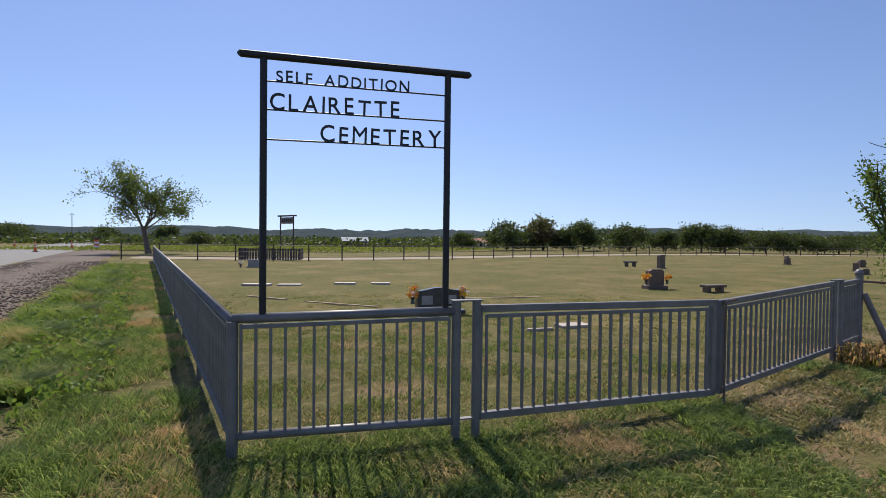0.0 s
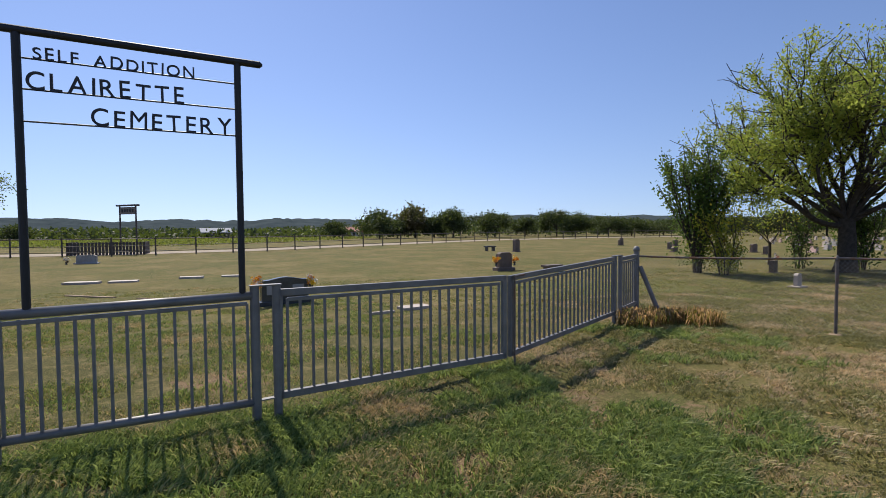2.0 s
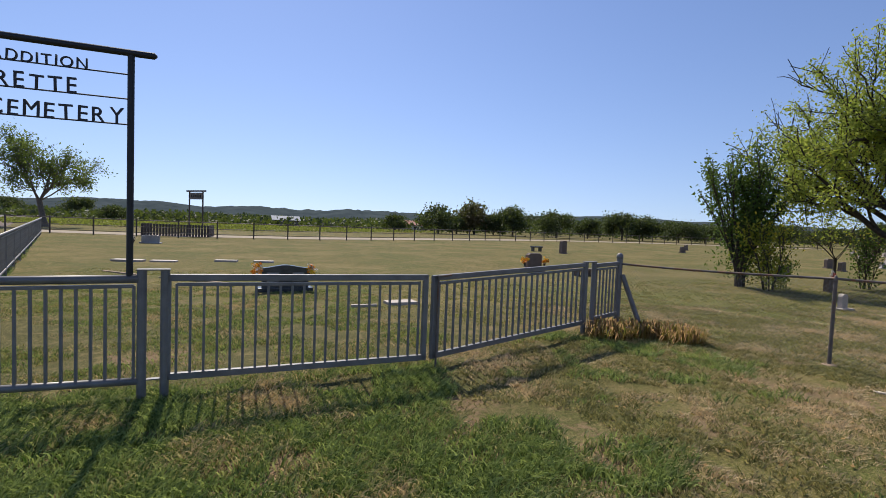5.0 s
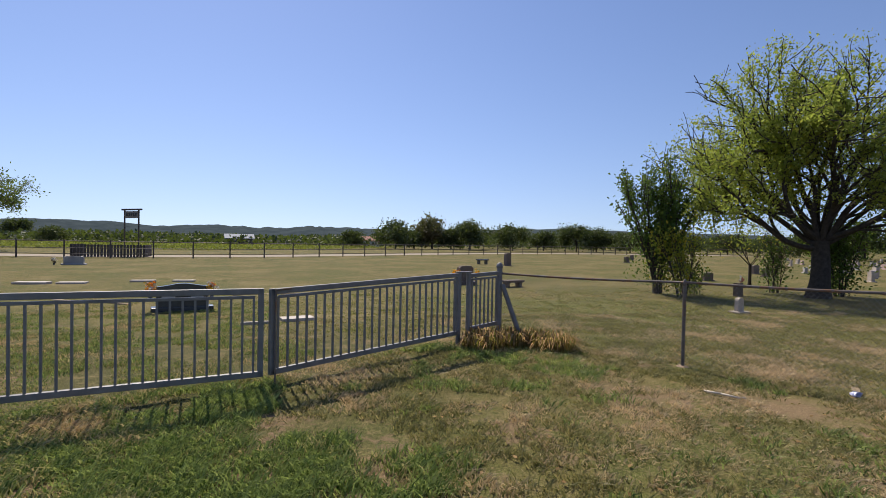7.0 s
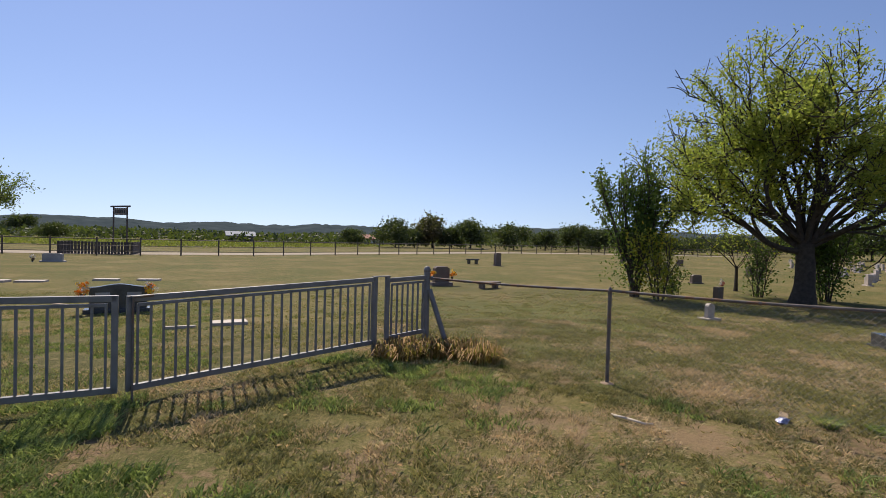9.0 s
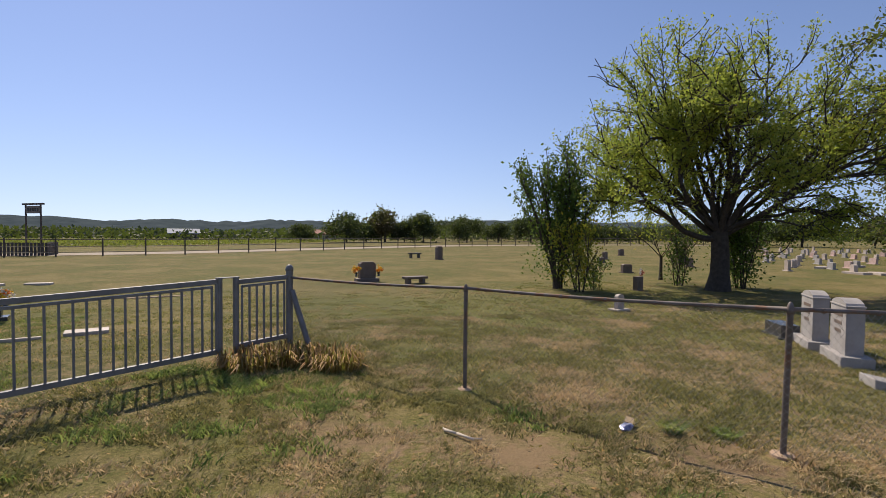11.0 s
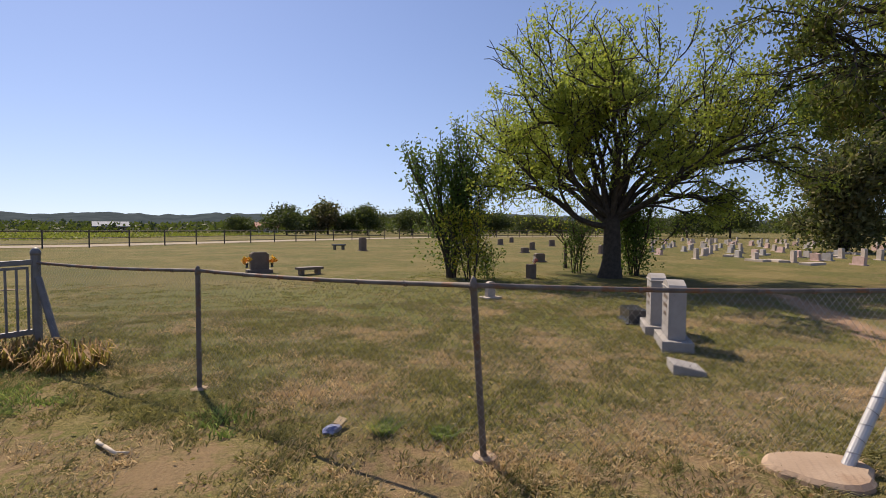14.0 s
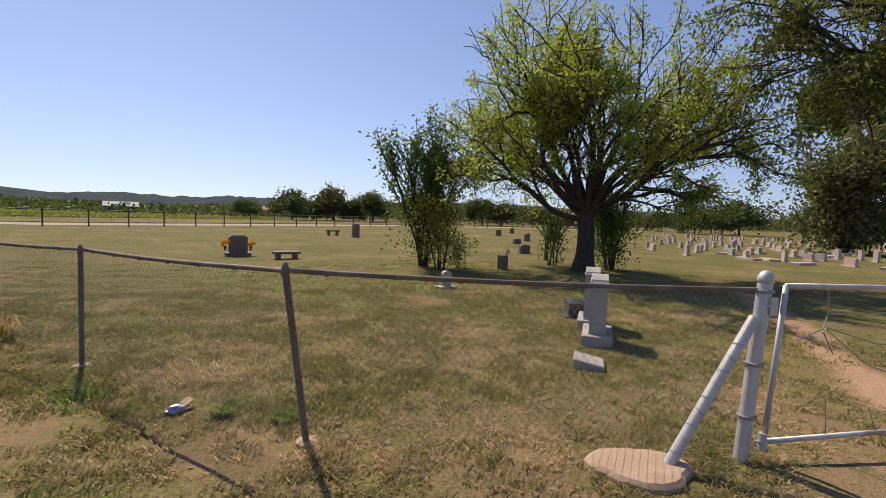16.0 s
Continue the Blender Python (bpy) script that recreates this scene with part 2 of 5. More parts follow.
M_TURF = ground_material()
M_LUSH = blade_material("lush_blades", (0.042, 0.092, 0.013), (0.42, 0.49, 0.14), (0.62, 0.46, 0.24), 0.15)
M_DRY = blade_material("dry_blades", (0.105, 0.115, 0.030), (0.44, 0.38, 0.14), (0.66, 0.49, 0.28), 0.36)
M_LAWN = blade_material("lawn_blades", (0.080, 0.105, 0.022), (0.48, 0.44, 0.14), (0.62, 0.46, 0.24), 0.22)
M_WEED = blade_material("verge_weeds", (0.085, 0.15, 0.026), (0.42, 0.50, 0.14), (0.64, 0.45, 0.22), 0.15)
M_CROP = leafy("crop_rows", (0.17, 0.17, 0.035), (0.34, 0.32, 0.07))
M_ASPHALT = surface("asphalt", (0.17, 0.165, 0.16), (0.23, 0.225, 0.215), 1.2, 0.9, fine=60)
M_GRAVEL = surface("gravel_shoulder", (0.085, 0.06, 0.045), (0.18, 0.13, 0.10), 5.0, 0.95, fine=30, relief=0.8)
M_STONE_CHIP = surface("road_stone", (0.09, 0.063, 0.048), (0.24, 0.18, 0.145), 9.0, 0.9)
M_TRACK = surface("caliche_track", (0.27, 0.215, 0.155), (0.39, 0.32, 0.24), 2.0, 0.95)
M_SILVER = surface("weathered_silver_paint", (0.135, 0.130, 0.130), (0.225, 0.218, 0.215), 6.0, 0.5, 0.2, 90, 0.12, (0.30, 0.25, 0.22), 0.68)
M_BLACK = surface("black_painted_steel", (0.008, 0.008, 0.009), (0.016, 0.016, 0.018), 12.0, 0.55, 0.0)
M_LETTER = surface("cut_steel_letters", (0.02, 0.022, 0.028), (0.05, 0.05, 0.058), 20.0, 0.6, 0.2)
M_RUST = surface("rusty_pipe", (0.10, 0.08, 0.068), (0.22, 0.185, 0.165), 7.0, 0.7, 0.2, 80, 0.3, (0.19, 0.10, 0.06), 0.52)
M_GALV = surface("galvanised_wire", (0.22, 0.21, 0.20), (0.40, 0.39, 0.38), 20.0, 0.45, 0.6, relief=0.0)
M_GALVPIPE = surface("galvanised_pipe", (0.42, 0.41, 0.41), (0.60, 0.59, 0.58), 5.0, 0.5, 0.35, 80, 0.15, (0.33, 0.27, 0.23), 0.6)
M_DARKPIPE = surface("dark_pipe_fence", (0.05, 0.04, 0.035), (0.11, 0.085, 0.07), 8.0, 0.7)
M_GRANITE = surface("grey_granite", (0.27, 0.25, 0.235), (0.42, 0.39, 0.37), 3.0, 0.75, 0, 180, 0.25, (0.30, 0.27, 0.25), 0.62)
M_DARKGRANITE = surface("dark_granite", (0.035, 0.037, 0.04), (0.08, 0.08, 0.085), 6.0, 0.25, 0, 200, 0.05)
M_BROWNSTONE = surface("brown_granite", (0.12, 0.085, 0.068), (0.20, 0.145, 0.115), 5.0, 0.6, 0, 160)
M_PINKSTONE = surface("pink_granite", (0.40, 0.27, 0.23), (0.55, 0.40, 0.35), 6.0, 0.6, 0, 160)
M_PALESTONE = surface("pale_marble", (0.36, 0.30, 0.25), (0.52, 0.44, 0.38), 4.0, 0.65, 0, 120, 0.2, (0.42, 0.39, 0.35), 0.6)
M_CONCRETE = surface("worn_concrete", (0.36, 0.25, 0.17), (0.48, 0.35, 0.25), 3.0, 0.9, 0, 60, 0.5, (0.36, 0.24, 0.16), 0.55)
M_BARK = surface("dark_bark", (0.035, 0.027, 0.021), (0.085, 0.066, 0.052), 10.0, 0.95, 0, 45, 1.0)
M_BARKPALE = surface("grey_bark", (0.11, 0.09, 0.075), (0.19, 0.16, 0.135), 10.0, 0.95, 0, 45, 0.8)
M_LEAF_ELM = leafy("elm_leaves", (0.19, 0.235, 0.045), (0.52, 0.52, 0.12), (0.56, 0.44, 0.06), 0.95, 0.6)
M_LEAF_BUSH = leafy("glossy_shrub_leaves", (0.045, 0.085, 0.022), (0.11, 0.17, 0.04), None, 0.9, 0.3)
M_LEAF_WEED = leafy("weed_leaves", (0.08, 0.14, 0.025), (0.20, 0.28, 0.06), None, 0.9, 0.35)
M_LEAF_YELLOW = leafy("yellowing_leaves", (0.22, 0.25, 0.03), (0.48, 0.44, 0.06), (0.55, 0.36, 0.03), 0.9, 0.45)
M_LEAF_CEDAR = leafy("cedar_foliage", (0.06, 0.075, 0.025), (0.17, 0.17, 0.055), (0.20, 0.13, 0.055), 0.88, 0.35)
M_LEAF_JUNIPER = leafy("juniper_foliage", (0.065, 0.075, 0.035), (0.19, 0.17, 0.075), (0.24, 0.18, 0.08), 0.9, 0.25)
M_LEAF_PINE = leafy("pine_needles", (0.05, 0.085, 0.025), (0.12, 0.165, 0.05), None, 0.9, 0.3)
M_LEAF_FAR = leafy("far_foliage", (0.030, 0.042, 0.020), (0.075, 0.085, 0.038), None, 0.9, 0.2)
M_LEAF_ROAD = leafy("mesquite_leaves", (0.08, 0.11, 0.035), (0.17, 0.20, 0.07), None, 0.9, 0.4)
M_LEAF_RUSSET = leafy("russet_foliage", (0.08, 0.06, 0.03), (0.17, 0.12, 0.055), None, 0.9, 0.2)
M_DEADLEAF = leafy("dead_lily_leaves", (0.15, 0.075, 0.03), (0.52, 0.30, 0.12), (0.13, 0.16, 0.03), 0.93, 0.3)
# distance haze is put into the hill colour as a blue-grey tint
M_HILL_HAZED = surface("hazed_hill_woods", (0.045, 0.060, 0.066), (0.085, 0.105, 0.11), 0.09, 1.0, 0, 0.6, 0, spec=0.0)
M_ORANGE = surface("orange_silk_petals", (0.85, 0.24, 0.01), (0.95, 0.42, 0.03), 30.0, 0.7)
M_YELLOW = surface("yellow_silk_petals", (0.85, 0.50, 0.02), (0.95, 0.65, 0.05), 30.0, 0.7)
M_CREAM = surface("cream_silk_petals", (0.75, 0.68, 0.55), (0.85, 0.80, 0.70), 30.0, 0.7)
M_REDFLOWER = surface("faded_red_petals", (0.35, 0.06, 0.05), (0.55, 0.16, 0.12), 30.0, 0.7)
M_WHITE = surface("white_paint", (0.70, 0.70, 0.68), (0.82, 0.82, 0.80), 5.0, 0.6)
M_ROOF = surface("pale_metal_roof", (0.40, 0.41, 0.43), (0.50, 0.51, 0.52), 2.0, 0.9, 0.0, spec=0.1)
M_REDROOF = surface("red_roof", (0.30, 0.10, 0.07), (0.40, 0.15, 0.10), 2.0, 0.7)
M_WOODGREY = surface("grey_timber", (0.15, 0.13, 0.11), (0.27, 0.24, 0.21), 6.0, 0.9)
M_CONE = surface("orange_rubber", (0.70, 0.11, 0.02), (0.80, 0.17, 0.03), 5.0, 0.6)
M_BLUEFOIL = surface("printed_foil_wrapper", (0.03, 0.05, 0.22), (0.70, 0.70, 0.74), 14.0, 0.35, 0.3)
M_CARD = surface("brown_card", (0.36, 0.26, 0.15), (0.48, 0.36, 0.22), 10.0, 0.8)
M_STICK = surface("bleached_stick", (0.45, 0.38, 0.30), (0.62, 0.54, 0.44), 12.0, 0.85)


# ---- building helpers ----
def thing(name, x, y, z, rz=0.0, label="", category="", group="", kind=""):
    """An Empty at the base of a thing that parents its parts."""
    e = new(name)
    e.empty_display_size = 0.1
    e.matrix_basis = pose(x, y, z, 0, 0, rz)
    return tagged(e, label, category, group, kind)


def part(name, bm, material, parent=None, label="", smooth=False):
    me = bpy.data.meshes.new(name)
    bm.to_mesh(me)
    bm.free()
    me.materials.append(material)
    if smooth:
        me.polygons.foreach_set("use_smooth", [True] * len(me.polygons))
    ob = new(name, me)
    ob.parent = parent
    return tagged(ob, label)


def shared(name, me, parent, m):
    ob = new(name, me)
    ob.parent = parent
    ob.matrix_basis = m
    return ob


def box(bm, c, size, m=None, bevel=0.0):
    r = bmesh.ops.create_cube(bm, size=1.0)
    mm = Matrix.Translation(c) @ Matrix.Diagonal((*size, 1))
    bmesh.ops.transform(bm, matrix=(m @ mm) if m else mm, verts=r["verts"])
    if bevel:
        es = list({e for v in r["verts"] for e in v.link_edges})
        bmesh.ops.bevel(bm, geom=es, offset=bevel, segments=2, affect='EDGES', profile=0.6)


def tube(bm, p, q, r1, r2=None, n=10, caps=True):
    p, q = Vector(p), Vector(q)
    d = q - p
    r = bmesh.ops.create_cone(bm, cap_ends=caps, segments=n, radius1=r1, radius2=r1 if r2 is None else r2, depth=d.length)
    bmesh.ops.transform(bm, matrix=Matrix.Translation((p + q) / 2) @ d.to_track_quat("Z", "Y").to_matrix().to_4x4(), verts=r["verts"])


def sweep(bm, pts, r, n=10):
    """One continuous pipe through points that run along x."""
    rings = [[bm.verts.new((x, y + r * math.cos(2 * math.pi * k / n), z + r * math.sin(2 * math.pi * k / n))) for k in range(n)] for x, y, z in pts]
    for a, b in zip(rings, rings[1:]):
        for k in range(n):
            bm.faces.new((a[k], a[(k + 1) % n], b[(k + 1) % n], b[k]))
    bm.faces.new(rings[0])
    bm.faces.new(list(reversed(rings[-1])))


def lathe(bm, profile, n=16, c=(0, 0)):
    rings = []
    for r, z in profile:
        rings.append([bm.verts.new((c[0] + r * math.cos(2 * math.pi * i / n), c[1] + r * math.sin(2 * math.pi * i / n), z)) for i in range(n)])
    for a, b in zip(rings, rings[1:]):
        for i in range(n):
            bm.faces.new((a[i], a[(i + 1) % n], b[(i + 1) % n], b[i]))
    bm.faces.new(list(reversed(rings[0])))
    bm.faces.new(rings[-1])


def outline_slab(bm, pts, t, bevel=0.0):
    """A slab of thickness t (along y) from an outline in x and z."""
    f = [bm.verts.new((x, -t / 2, z)) for x, z in pts]
    b = [bm.verts.new((x, t / 2, z)) for x, z in pts]
    bm.faces.new(f)
    bm.faces.new(list(reversed(b)))
    n = len(pts)
    for i in range(n):
        bm.faces.new((f[(i + 1) % n], f[i], b[i], b[(i + 1) % n]))
    bmesh.ops.recalc_face_normals(bm, faces=bm.faces)
    if bevel:
        es = [e for e in bm.edges if len({v.co.y > 0 for v in e.verts}) == 1]
        bmesh.ops.bevel(bm, geom=es, offset=bevel, segments=2, affect='EDGES')


def raw_mesh(name, verts, faces, material, parent=None, label="", category="", kind="", smooth=False):
    """A mesh from arrays: verts (n, 3), faces (m, 3 or 4)."""
    verts, faces = np.asarray(verts, dtype=np.float32), np.asarray(faces, dtype=np.int32)
    me = bpy.data.meshes.new(name)
    k = faces.shape[1]
    me.vertices.add(len(verts))
    me.vertices.foreach_set("co", verts.ravel())
    me.loops.add(faces.size)
    me.loops.foreach_set("vertex_index", faces.ravel())
    me.polygons.add(len(faces))
    me.polygons.foreach_set("loop_start", np.arange(0, faces.size, k, dtype=np.int32))
    me.polygons.foreach_set("loop_total", np.full(len(faces), k, dtype=np.int32))
    if smooth:
        me.polygons.foreach_set("use_smooth", [True] * len(faces))
    me.update(calc_edges=True)
    me.materials.append(material)
    ob = new(name, me)
    ob.parent = parent
    return tagged(ob, label, category, "", kind)


# ---- the lie of the ground ----
RISES = ((-1.16, 3.5, 0.0), (0.6, 3.7, 0.03), (3.1, 4.27, 0.09), (5.8, 5.8, 0.15), (6.7, 6.05, 0.12), (8.3, 4.1, 0.05),
         (10.05, 1.86, 0.10), (9.2, 2.6, 0.11), (11.8, 1.2, 0.02), (12.8, 0.9, 0.0), (13.5, 2.9, -0.06),
         (14.3, 3.9, -0.11), (9.8, 17.6, -0.12), (11.3, 16.4, -0.10), (19.6, 10.9, 0.05))


def lie(x, y):
    """Height of the ground: gentle rises, level elsewhere."""
    x, y = np.asarray(x, dtype=float), np.asarray(y, dtype=float)
    top, bottom = np.zeros_like(x), np.full_like(x, 0.25)
    for a, b, h in RISES:
        w = np.exp(-((x - a) ** 2 + (y - b) ** 2) / (2 * 1.5 ** 2))
        top, bottom = top + w * h, bottom + w
    return top / bottom


def at(x, y):
    return float(lie(x, y))


def patchy(x, y, size, seed):
    """Smooth random values 0 to 1 over the plan."""
    rs = np.random.RandomState(seed)
    g = rs.rand(64, 64)
    u, v = np.asarray(x) / size, np.asarray(y) / size
    i, j = np.floor(u).astype(int), np.floor(v).astype(int)
    fu, fv = u - i, v - j
    fu, fv = fu * fu * (3 - 2 * fu), fv * fv * (3 - 2 * fv)
    a, b = g[i % 64, j % 64], g[(i + 1) % 64, j % 64]
    c, d = g[i % 64, (j + 1) % 64], g[(i + 1) % 64, (j + 1) % 64]
    return (a * (1 - fu) + b * fu) * (1 - fv) + (c * (1 - fu) + d * fu) * fv


# one sheet, fine near the walk and coarse towards the horizon
def steps_out(lo, hi, fine, reach):
    s = list(np.arange(lo, hi, fine))
    d = fine
    a, b = [], []
    u, v = lo, s[-1]
    while v < reach:
        d *= 1.3
        u, v = u - d, v + d
        a.append(u)
        b.append(v)
    return np.array(a[::-1] + s + b)


gx, gy = steps_out(-6, 20, 0.2, 2500), steps_out(-4, 22, 0.2, 2500)
GX, GY = np.meshgrid(gx, gy)
GZ = lie(GX, GY) + (patchy(GX, GY, 0.5, 3) - 0.5) * 0.035 * (np.abs(GX) < 25) * (np.abs(GY) < 25)
nx, ny = len(gx), len(gy)
idx = np.arange(nx * ny).reshape(ny, nx)
raw_mesh("ground", np.stack([GX, GY, GZ], -1).reshape(-1, 3),
         np.stack([idx[:-1, :-1], idx[:-1, 1:], idx[1:, 1:], idx[1:, :-1]], -1).reshape(-1, 4), M_TURF,
         label="dry mown turf with bare red soil patches", category="ground", kind="structure", smooth=True)

# ---- road, shoulder and track ----
ROAD_DIR = Vector((-0.44, 0.898, 0)).normalized()
ROAD_LEFT = Vector((-ROAD_DIR.y, ROAD_DIR.x, 0))
FENCE_0 = Vector((-1.16, 3.50, 0))


def verge(along, aside, z=0.0):
    """A place measured along the road fence and to the road's side of it."""
    p = FENCE_0 + ROAD_DIR * along + ROAD_LEFT * aside
    return Vector((p.x, p.y, z))


def strip(name, a0, a1, s0, s1, z, material, label, n=80, wob=0.0, crown=0.0, thick=0.05):
    vs, fs = [], []
    for i in range(n + 1):
        a = a0 + (a1 - a0) * (i / n) ** 1.6
        w0, w1 = (random.uniform(-wob, wob) for _ in range(2))
        ring = [verge(a, s0 + w0, -0.05), verge(a, s0 + w0 + thick, z), verge(a, (s0 + s1) / 2, z + crown), verge(a, s1 + w1 - thick, z), verge(a, s1 + w1, -0.05)]
        vs += [tuple(v) for v in ring]
        if i:
            o = (i - 1) * 5
            fs += [(o + k, o + k + 1, o + k + 6, o + k + 5) for k in range(4)]
    return raw_mesh(name, vs, fs, material, label=label, category=name.split("_")[0], kind="structure", smooth=True)


strip("road", -40, 400, 7.2, 16.0, 0.03, M_ASPHALT, "two-lane grey asphalt country road", crown=0.08)
strip("gravel_shoulder", -40, 300, 2.9, 7.25, 0.018, M_GRAVEL, "dark brown gravel road shoulder", wob=0.25, crown=0.03)

# loose stones of the shoulder
rs = np.random.RandomState(11)
vs, fs = [], []
oct_v = np.array([(1, 0, 0), (-1, 0, 0), (0, 1, 0), (0, -1, 0), (0, 0, 1), (0, 0, -0.6)], float)
oct_f = np.array([(0, 2, 4), (2, 1, 4), (1, 3, 4), (3, 0, 4), (2, 0, 5), (1, 2, 5), (3, 1, 5), (0, 3, 5)])
for k in range(9000):
    al, si = 1 + 34 * rs.rand() ** 1.5, rs.uniform(2.5, 6.8)
    p = verge(al, si)
    v = oct_v * rs.uniform(0.6, 1.4, (6, 1)) * rs.uniform(0.015, 0.05) * np.array([1.3, 1, 0.7])
    vs.append(v + (p.x, p.y, 0.035))
    fs.append(oct_f + 6 * k)
raw_mesh("road_stones", np.concatenate(vs), np.concatenate(fs), M_STONE_CHIP, label="loose brown stones on the road shoulder", category="gravel", kind="stuff")


# ---- iron railing ----
def picket_mesh(h, w):
    bm = bmesh.new()
    box(bm, (0, 0, h / 2), (w, w, h))
    me = bpy.data.meshes.new("picket")
    bm.to_mesh(me)
    bm.free()
    me.materials.append(M_SILVER)
    return me


def railing(name, p, q, zt_p, zt_q, zb_p, zb_q, label, spacing=0.108, inset=0.06, group="", pipe=True, stuff=False):
    """Rails and pickets between two posts; tops and bottoms may slope."""
    p, q = Vector(p), Vector(q)
    d = (q - p).normalized()
    length = (q - p).length
    yaw = math.degrees(math.atan2(d.y, d.x))
    t = thing(name, p.x, p.y, 0, yaw, label, "railing", group)
    up = lambda s, a, b: a + (b - a) * s / length
    bm = bmesh.new()
    if pipe:
        tube(bm, (0, 0, zt_p), (length, 0, zt_q), 0.036, n=14)
    else:
        box(bm, (0, 0, 0), (length, 0.05, 0.06), pose(length / 2, 0, (zt_p + zt_q) / 2, 0, -math.degrees(math.atan2(zt_q - zt_p, length)), 0), 0.006)
    part("top_rail", bm, M_SILVER, t, smooth=pipe)
    bm = bmesh.new()
    box(bm, (0, 0, 0), (length - 2 * inset, 0.035, 0.03), pose(length / 2, 0, (zt_p + zt_q) / 2 - 0.062, 0, -math.degrees(math.atan2(zt_q - zt_p, length)), 0), 0.004)
    part("frame_rail", bm, M_SILVER, t)
    bm = bmesh.new()
    if pipe:
        tube(bm, (0, 0, zb_p), (length, 0, zb_q), 0.033, n=14)
    else:
        box(bm, (0, 0, 0), (length, 0.05, 0.06), pose(length / 2, 0, (zb_p + zb_q) / 2, 0, -math.degrees(math.atan2(zb_q - zb_p, length)), 0), 0.006)
    part("bottom_rail", bm, M_SILVER, t, smooth=pipe)
    n = max(2, round((length - 2 * inset) / spacing))
    h = (zt_p + zt_q - zb_p - zb_q) / 2 - 0.05
    me = picket_mesh(h, 0.021)
    vs, fs = [], []
    for i in range(n + 1):
        s = inset + (length - 2 * inset) * i / n
        if i * spacing > 26:
            b = np.array([(x, y, z) for z in (0.0, h) for x, y in ((-.01, -.01), (.01, -.01), (.01, .01), (-.01, .01))])
            vs.append(b + (s, 0, up(s, zb_p, zb_q)))
            o = 8 * (len(vs) - 1)
            fs += [(o + k, o + (k + 1) % 4, o + 4 + (k + 1) % 4, o + 4 + k) for k in range(4)]
        else:
            shared("picket", me, t, pose(s, 0, up(s, zb_p, zb_q), 0, 0, 0))
    if vs:
        raw_mesh("far_pickets", np.concatenate(vs), fs, M_SILVER, t, kind="stuff")
    return t


def pipe_post(name, x, y, top, r, label, material=None, cap=True, group="fence posts", depth=0.12, lean=(0.0, 0.0)):
    z0 = at(x, y) - depth
    t = thing(name, x, y, z0, 0, label, "post", group)
    bm = bmesh.new()
    tube(bm, (0, 0, 0), (lean[0], lean[1], top - z0 - (0.01 if cap else 0)), r, n=18)
    part("shaft", bm, material or M_SILVER, t, smooth=False)
    if cap:
        bm = bmesh.new()
        h = top - z0
        lathe(bm, [(r * 1.12, h - 0.05), (r * 1.14, h - 0.02), (r * 1.0, h + 0.0), (r * 0.75, h + 0.022), (r * 0.35, h + 0.034), (0.002, h + 0.037)], 18, lean)
        part("cap", bm, material or M_SILVER, t, smooth=True)
    return t


CORNER, GATE_A, GATE_B = Vector((-1.16, 3.50, 0)), Vector((0.52, 3.70, 0)), Vector((0.69, 3.74, 0))
MID, GATE_C, GATE_D, END_POST = Vector((3.13, 4.29, 0)), Vector((5.72, 5.70, 0)), Vector((5.90, 5.79, 0)), Vector((6.55, 6.17, 0))
pipe_post("corner_post", CORNER.x, CORNER.y, 1.05, 0.042, "weathered silver pipe corner post of the railing", cap=False)
pipe_post("gate_post", GATE_A.x, GATE_A.y, 1.18, 0.038, "weathered silver pipe post beside the gate", cap=False)
railing("railing", CORNER, GATE_A, 1.07, 1.10, 0.20, 0.21, "silver-painted pipe railing with square pickets under the sign")
far_end = verge(36, 0)
railing("railing", FENCE_0, far_end, 1.05, 1.05, 0.2, 0.2, "long silver-painted picket railing beside the road verge", inset=0.1)
for k in range(1, 15):
    p = verge(2.5 * k, 0)
    pipe_post("railing_post", p.x, p.y, 1.0, 0.03, "silver pipe post of the roadside railing", cap=False)


def gate_leaf(name, p, q, zt_p, zt_q, zb_p, zb_q, label, drop_rod):
    t = railing(name, p, q, zt_p, zt_q, zb_p, zb_q, label, 0.112, 0.09, "double gate leaves", pipe=False)
    length = (Vector(q) - Vector(p)).length
    for s, a, b in ((0.02, zt_p, zb_p), (length - 0.02, zt_q, zb_q)):
        bm = bmesh.new()
        box(bm, (s, 0, (a + b) / 2), (0.055, 0.05, a - b + 0.06), bevel=0.006)
        part("stile", bm, M_SILVER, t)
    if drop_rod:
        s = length - 0.05 if drop_rod > 0 else 0.04
        bm = bmesh.new()
        tube(bm, (s, -0.045, 0.02), (s, -0.045, 1.10), 0.011, n=8)
        tube(bm, (s, -0.045, 1.10), (s + 0.17, -0.06, 1.11), 0.011, n=8)
        part("drop_rod", bm, M_RUST, t, "dull steel drop rod with bent handle")
    return t


